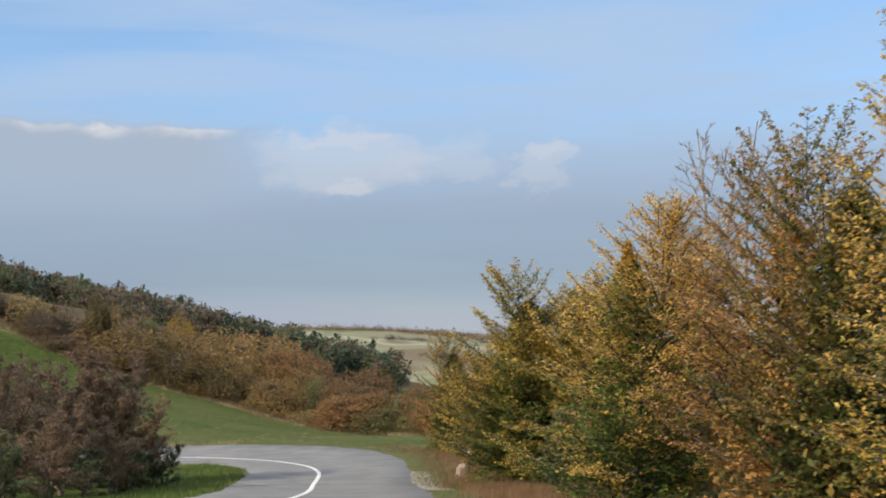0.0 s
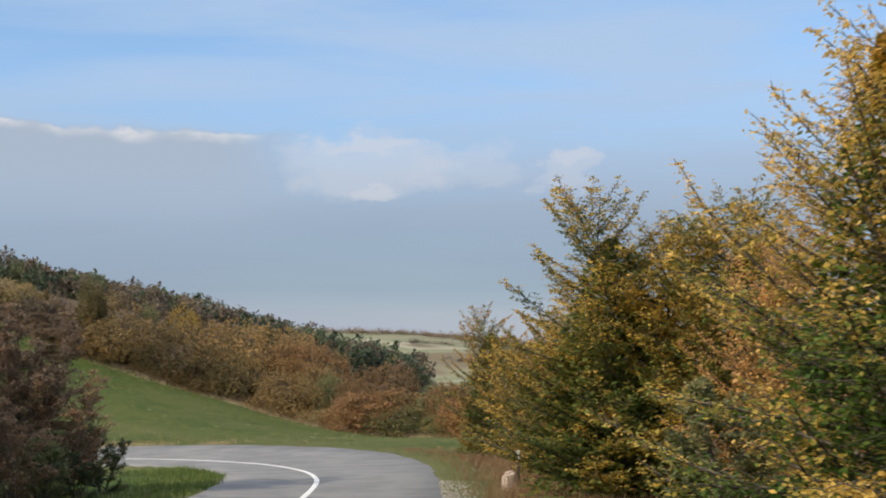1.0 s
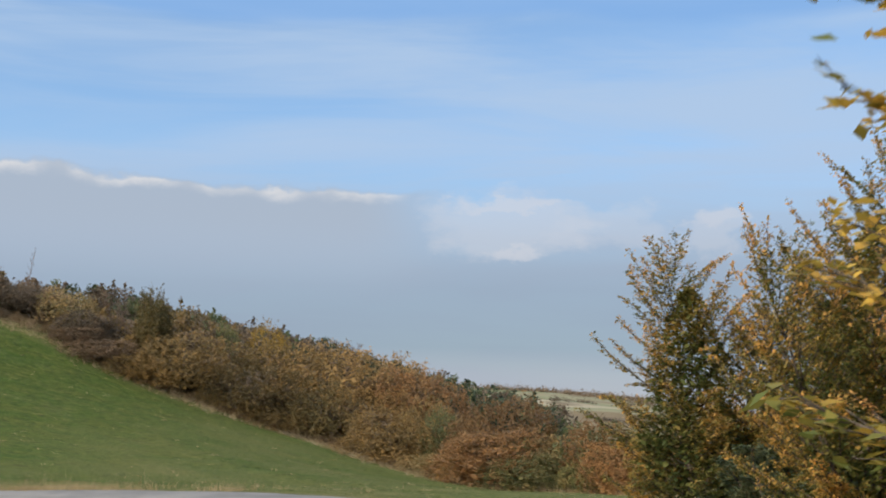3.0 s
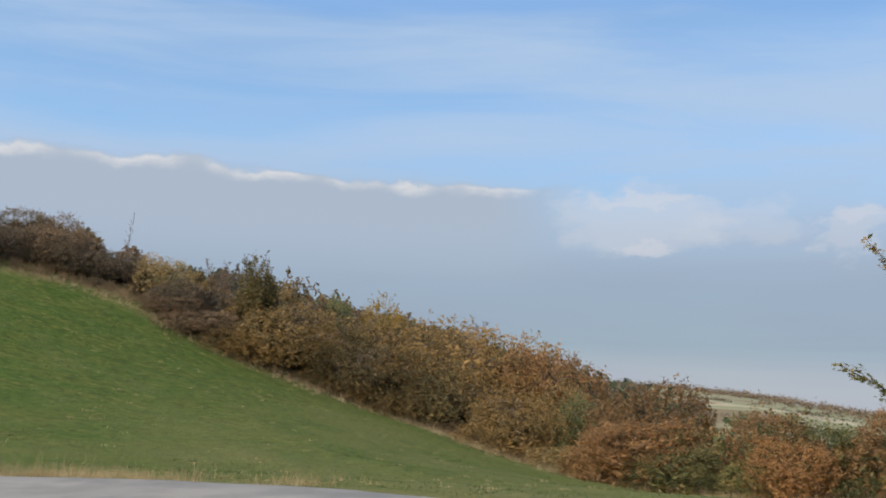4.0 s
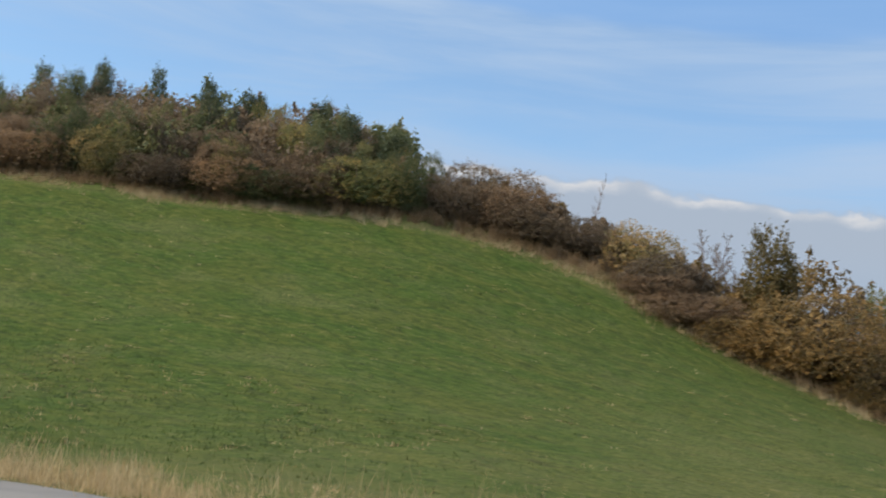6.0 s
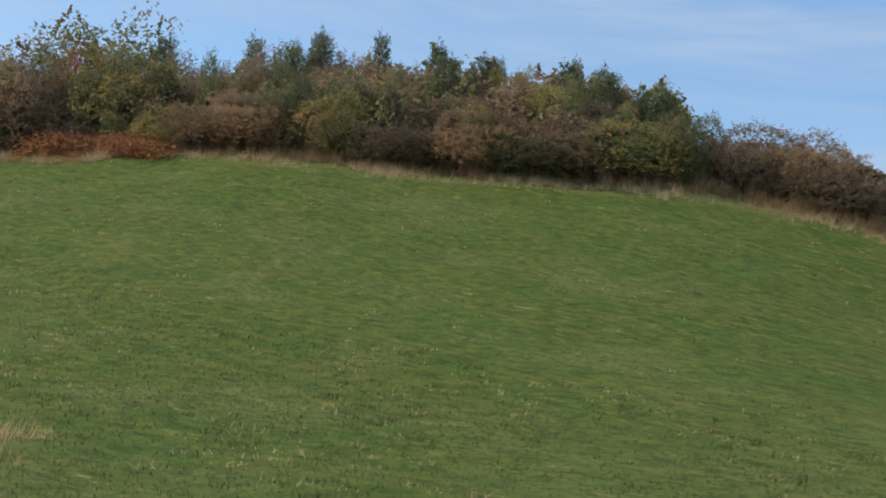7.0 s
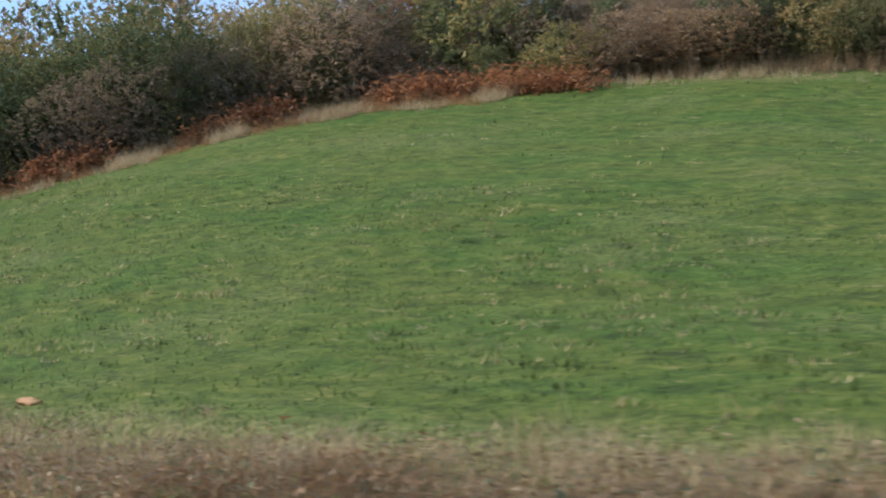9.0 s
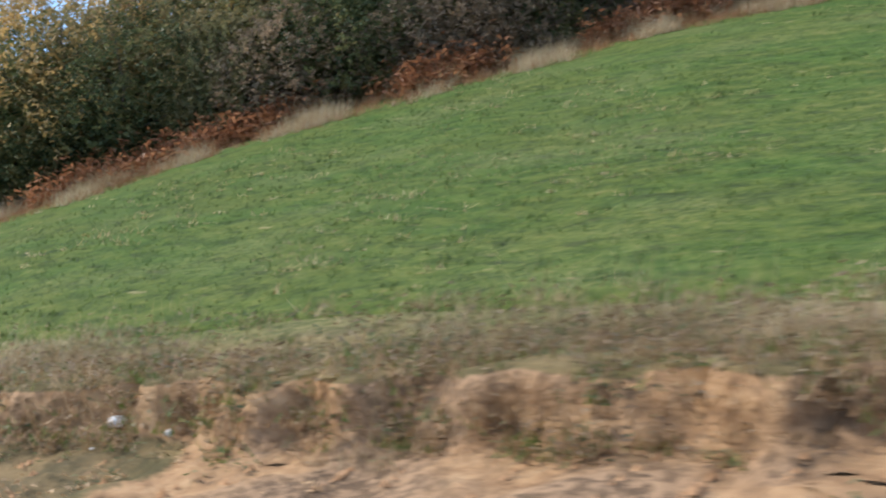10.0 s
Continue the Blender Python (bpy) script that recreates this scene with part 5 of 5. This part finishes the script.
low_plants("weeds", "russet dead leaves matted on the low bank", low_spots[~sandy][::3], 12, 0.08, 0.14, 0.045, WEEDS_RED, grass_rng)
low_plants("weeds", "green rosettes on the low bank", low_spots[~sandy][2::9], 12, 0.05, 0.10, 0.045, LEAF_GREEN, grass_rng)

# verge under the roadside trees
row_at = np.flatnonzero((LINE[:, 1] > 12) & (LINE[:, 1] < 78) & (LINE[:, 0] > -9))
pick = grass_rng.choice(row_at, 5200)
out = np.abs(grass_rng.normal(1.9, 0.8, len(pick))) + 0.8
x, y = (LINE[pick, i] + RIGHT[pick, i] * (LINE[pick, 3] + out) + grass_rng.normal(0, 0.25, len(pick)) for i in (0, 1))
tall = np.where(y < 72, grass_rng.uniform(0.4, 1.3, len(x)), 0.35)
tufts("dry_grass", "brown and straw coloured grass along the verge", "grass", np.c_[x, y, tall][::6], STRAW, 10, 0.34, 0.008, 0.9, grass_rng)
tufts("weeds", "reddish brown dead weeds along the verge", "weeds", np.c_[x, y, tall * 0.9][np.arange(len(x)) % 6 > 0], WEEDS_RED, 11, 0.36, 0.009, 0.9, grass_rng)
out = np.abs(grass_rng.normal(0.8, 0.9, len(pick))) + 0.3
x, y = (LINE[pick, i] - RIGHT[pick, i] * (LEFT_WIDTH + out) + grass_rng.normal(0, 0.2, len(pick)) for i in (0, 1))
tufts("verge_grass", "low green grass along the inner verge", "grass", np.c_[x, y, grass_rng.uniform(0.5, 1.4, len(x))], BLADES, 5, 0.16, 0.02, 0.7, grass_rng)

# pale hay in front of the bracken
row_at = np.flatnonzero((HEDGE_LINE[:, 0] < -62 * U) & (HEDGE_LINE[:, 0] > -90 * U))
pick = grass_rng.choice(row_at, 4600)
off = grass_rng.uniform(-3.6, 0.3, len(pick))
x, y = (HEDGE_LINE[pick, i] + HEDGE_OUT[pick, i] * off + grass_rng.normal(0, 0.3, len(pick)) for i in (0, 1))
keep = 0.22 + 1.3 * wave(x, y, 1.5, 1.0) > grass_rng.uniform(0, 1, len(x))
tufts("dry_grass", "pale bleached hay in front of the bracken", "grass", np.c_[x, y, grass_rng.uniform(0.4, 1.5, len(x))][keep], HAY, 20, 0.46, 0.014, 1.3, grass_rng)
tufts("dry_grass", "reddish tan dead grass in front of the bracken", "grass", np.c_[x, y, grass_rng.uniform(0.4, 1.4, len(x))][1::2], WEEDS_RED, 16, 0.30, 0.012, 1.2, grass_rng)

# dead stalks and low shoots under the hedge's skirts
pick = grass_rng.integers(0, total, 5200)
off = grass_rng.uniform(0.2, 1.5, len(pick))
x, y = (HEDGE_LINE[pick, i] + HEDGE_OUT[pick, i] * off + grass_rng.normal(0, 0.3, len(pick)) for i in (0, 1))
tufts("weeds", "brown dead stalks under the edge of the wood", "weeds", np.c_[x, y, grass_rng.uniform(0.4, 1.4, len(x))], WEEDS, 9, 0.62, 0.022, 0.8, grass_rng)

# rust red bracken at the foot of the wood
row_at = np.flatnonzero((HEDGE_LINE[:, 0] < -60 * U) & (HEDGE_LINE[:, 0] > -92 * U))
pick = grass_rng.choice(row_at, 6800)
off = grass_rng.uniform(-1.3, 0.8, len(pick))
x, y = (HEDGE_LINE[pick, i] + HEDGE_OUT[pick, i] * off + grass_rng.normal(0, 0.3, len(pick)) for i in (0, 1))
keep = 0.20 + 1.1 * wave(x, y, 2.6, 9.0) > grass_rng.uniform(0, 1, len(x))
spot = np.c_[x, y][keep]
low = np.repeat(np.c_[spot, ground(spot[:, 0], spot[:, 1])], 16, 0)
low += np.abs(grass_rng.normal(0, 1, low.shape)) * np.array([0, 0, 0.42]) + grass_rng.normal(0, 0.2, low.shape) * np.array([1, 1, 0])
v, f = leaf_faces(low, 0.12, grass_rng, 0.5, 2.2, 3)
tagged(mesh_object("bracken", v, f, BRACKEN), "rust red dead bracken at the foot of the wood", "bracken", kind="stuff")


# ---- small things ----
def rock_mesh(seed, size):
    r = random.Random(seed)
    bm = bmesh.new()
    bmesh.ops.create_icosphere(bm, subdivisions=2, radius=size)
    for v in bm.verts:
        v.co *= 1 + 0.35 * noise.noise(v.co * (1.6 / size) + Vector((seed, 0, 0)))
        v.co.z *= 0.7
    return bm


def stone_material(name, dark, pale):
    m, n = material(name)
    where = n.add("ShaderNodeTexCoord").outputs["Object"]
    grain = n.noise(where, 12.0, 5.0)
    surface(n, n.mix(n.step(grain, 0.35, 0.65), dark, pale), 0.9, grain, 0.5, 0.02)
    return m


def on_face(x, y, z):
    """The place on the bank at the height z, straight out from the road through x, y."""
    _, row, _ = beside_road(x, y)
    row = int(row[0])
    best = min(np.arange(2.5, 7.5, 0.03), key=lambda o: abs(float(ground(*(LINE[row, i] + RIGHT[row, i] * (LINE[row, 3] + o) for i in (0, 1)))[0]) - z))
    return tuple(float(LINE[row, i] + RIGHT[row, i] * (LINE[row, 3] + best)) for i in (0, 1)) + (z,)


PALE_STONE = stone_material("pale_stone", (0.45, 0.42, 0.38), (0.75, 0.73, 0.70))
EARTH = stone_material("earth_clod", (0.26, 0.14, 0.065), (0.46, 0.27, 0.14))
for i, (x, y, z, size) in enumerate(((-67.64, 87.78, -7.16, 0.075), (-66.36, 88.1, -7.15, 0.045), (-74.3, 87.05, -7.85, 0.09), (-73.2, 86.6, -7.85, 0.05), (-73.4, 86.2, -8.0, 0.045), (-74.0, 86.2, -8.1, 0.035), (-72.2, 86.5, -8.1, 0.04))):
    ob = new("stone", bpy.data.meshes.new("stone"))
    bm = rock_mesh(i + 1, size)
    bm.to_mesh(ob.data)
    bm.free()
    ob.data.materials.append(PALE_STONE)
    ob.location = on_face(x, y, z)
    tagged(ob, "white limestone lump in the clay of the cutting", "stone", "stones in the cutting")
for i, (x, y, size) in enumerate(((-62.1, 90.4, 0.15), (-61.6, 89.1, 0.17), (-61.3, 88.9, 0.09), (-61.9, 89.0, 0.08))):
    ob = new("earth_clod", bpy.data.meshes.new("earth_clod"))
    bm = rock_mesh(i + 21, size)
    bm.to_mesh(ob.data)
    bm.free()
    ob.data.materials.append(EARTH)
    ob.scale = (1.3, 1.0, 0.6)
    ob.location = (x, y, float(ground(x, y)[0]) + size * 0.1)
    tagged(ob, "orange clod of earth lying on the grass", "earth clod", "clods on the meadow")

# kilometre stone and marker post on the verge
x, y = 2.55, 57.9
bm = bmesh.new()
bmesh.ops.create_cube(bm, size=1.0)
for v in bm.verts:
    v.co = Vector((v.co.x * (0.36 - 0.08 * v.co.z), v.co.y * 0.30, v.co.z * 0.70 + 0.14 + 0.10 * v.co.x))
bmesh.ops.bevel(bm, geom=[e for e in bm.edges], offset=0.07, segments=3, affect="EDGES")
me = bpy.data.meshes.new("boundary_stone")
bm.to_mesh(me)
bm.free()
me.materials.append(stone_material("weathered_stone", (0.34, 0.25, 0.19), (0.56, 0.46, 0.38)))
ob = new("boundary_stone", me)
ob.matrix_basis = place(x - 0.35, y, 0.3)
tagged(ob, "weathered pinkish white stone block on the grassy verge", "boundary stone")
post = tagged(new("marker_post"), "thin wooden marker post with a white top in dry weeds", "marker post")
post.matrix_basis = place(2.45, 59.2, 0.2)
paint_white, n = material("white_plastic")
surface(n, n.mix(n.step(n.noise(n.add("ShaderNodeTexCoord").outputs["Object"], 9.0), 0.4, 0.7), (0.62, 0.61, 0.58), (0.80, 0.80, 0.78)), 0.5)
for name, low, high, half in (("post", -0.2, 0.80, 0.035), ("cap", 0.80, 1.05, 0.04)):
    bm = bmesh.new()
    bmesh.ops.create_cube(bm, size=1.0)
    for v in bm.verts:
        v.co = Vector((v.co.x * half * 2, v.co.y * half * 1.4, low + (v.co.z + 0.5) * (high - low)))
    bmesh.ops.bevel(bm, geom=[e for e in bm.edges], offset=0.012, segments=2, affect="EDGES")
    part(name, bm, BARK if name == "post" else paint_white, post, "white painted top" if name == "cap" else "")


# ---- gravel at the road's edge, far hedgerows ----
def gravel(name, label, places, size, mat, rng):
    """Small broken stones in one mesh."""
    base = np.array([[1, 0, -0.4], [-0.5, 0.87, -0.4], [-0.5, -0.87, -0.4], [0.1, 0.1, 0.8]])
    k = len(places)
    s = size * rng.uniform(0.5, 1.5, (k, 1, 1))
    ang = rng.uniform(0, 6.28, k)
    turn = np.stack([np.stack([np.cos(ang), -np.sin(ang), 0 * ang], 1), np.stack([np.sin(ang), np.cos(ang), 0 * ang], 1), np.stack([0 * ang, 0 * ang, 1 + 0 * ang], 1)], 1)
    v = np.einsum("kij,nj->kni", turn, base) * s * rng.uniform(0.7, 1.3, (k, 4, 1))
    v += np.c_[places, ground(places[:, 0], places[:, 1]) + 0.01][:, None]
    f = (np.arange(k)[:, None, None] * 4 + np.array([[0, 1, 3], [1, 2, 3], [2, 0, 3]])[None]).reshape(-1, 3)
    tagged(mesh_object(name, v.reshape(-1, 3), f, mat), label, "gravel", kind="stuff")


row_at = np.flatnonzero((LINE[:, 1] > 48) & (LINE[:, 1] < 60) & (LINE[:, 0] > -9))
pick = grass_rng.choice(row_at, 600)
out = np.abs(grass_rng.normal(0.0, 0.45, len(pick))) + 0.05
gravel("gravel", "pale gravel spilled at the edge of the road", np.stack([LINE[pick, i] + RIGHT[pick, i] * (LINE[pick, 3] + out) for i in (0, 1)], 1), 0.030, stone_material("road_gravel", (0.24, 0.215, 0.18), (0.40, 0.37, 0.32)), grass_rng)
row_at = np.flatnonzero((LINE[:, 0] < -43) & (LINE[:, 0] > -90))
pick = grass_rng.choice(row_at, 5200)
out = grass_rng.uniform(1.0, 5.6, len(pick))
gravel("rubble", "crumbs of clay and stone below the cutting", np.stack([LINE[pick, i] + RIGHT[pick, i] * (LINE[pick, 3] + out) for i in (0, 1)], 1), 0.035, EARTH, grass_rng)


def far_growth(name, label, places, size, mat, rng):
    """Distant bushes and trees as heaps of leaf faces, one mesh."""
    per = 70
    k = len(places)
    c = np.repeat(np.c_[places, ground(places[:, 0], places[:, 1])], per, 0)
    s = np.repeat(size * rng.uniform(0.6, 1.3, k), per)
    d = rng.normal(0, 0.42, (len(c), 3)) * s[:, None] * np.array([1.3, 1.3, 0.8])
    d[:, 2] = np.abs(d[:, 2]) + 0.1
    v, f = leaf_faces(c + d, size * 0.22, rng, 0.4, 1.3, 3)
    tagged(mesh_object(name, v, f, mat), label, "trees", kind="stuff")


far_rng = np.random.default_rng(5)
ridge_x = far_rng.uniform(-420, 420, 1100)
ridge_y = 935 - np.abs(far_rng.normal(0, 34, 1100)) * (1 + wave(ridge_x, 0 * ridge_x, 70, 1.0)) + 8 * wave(ridge_x, 0 * ridge_x, 90, 1.0)
far_growth("far_wood", "brown bare scrub along the far hilltop", np.c_[ridge_x, ridge_y], 4.2, LEAF_DULL, far_rng)
hedge_x = far_rng.uniform(-300, 300, 260)
far_growth("far_hedge", "hedgerows between the far fields", np.c_[hedge_x, np.where(far_rng.uniform(0, 1, 260) > 0.5, 790 + 0.1 * hedge_x, 700 - 0.25 * hedge_x) + far_rng.normal(0, 2, 260)], 3.0, LEAF_DULL, far_rng)
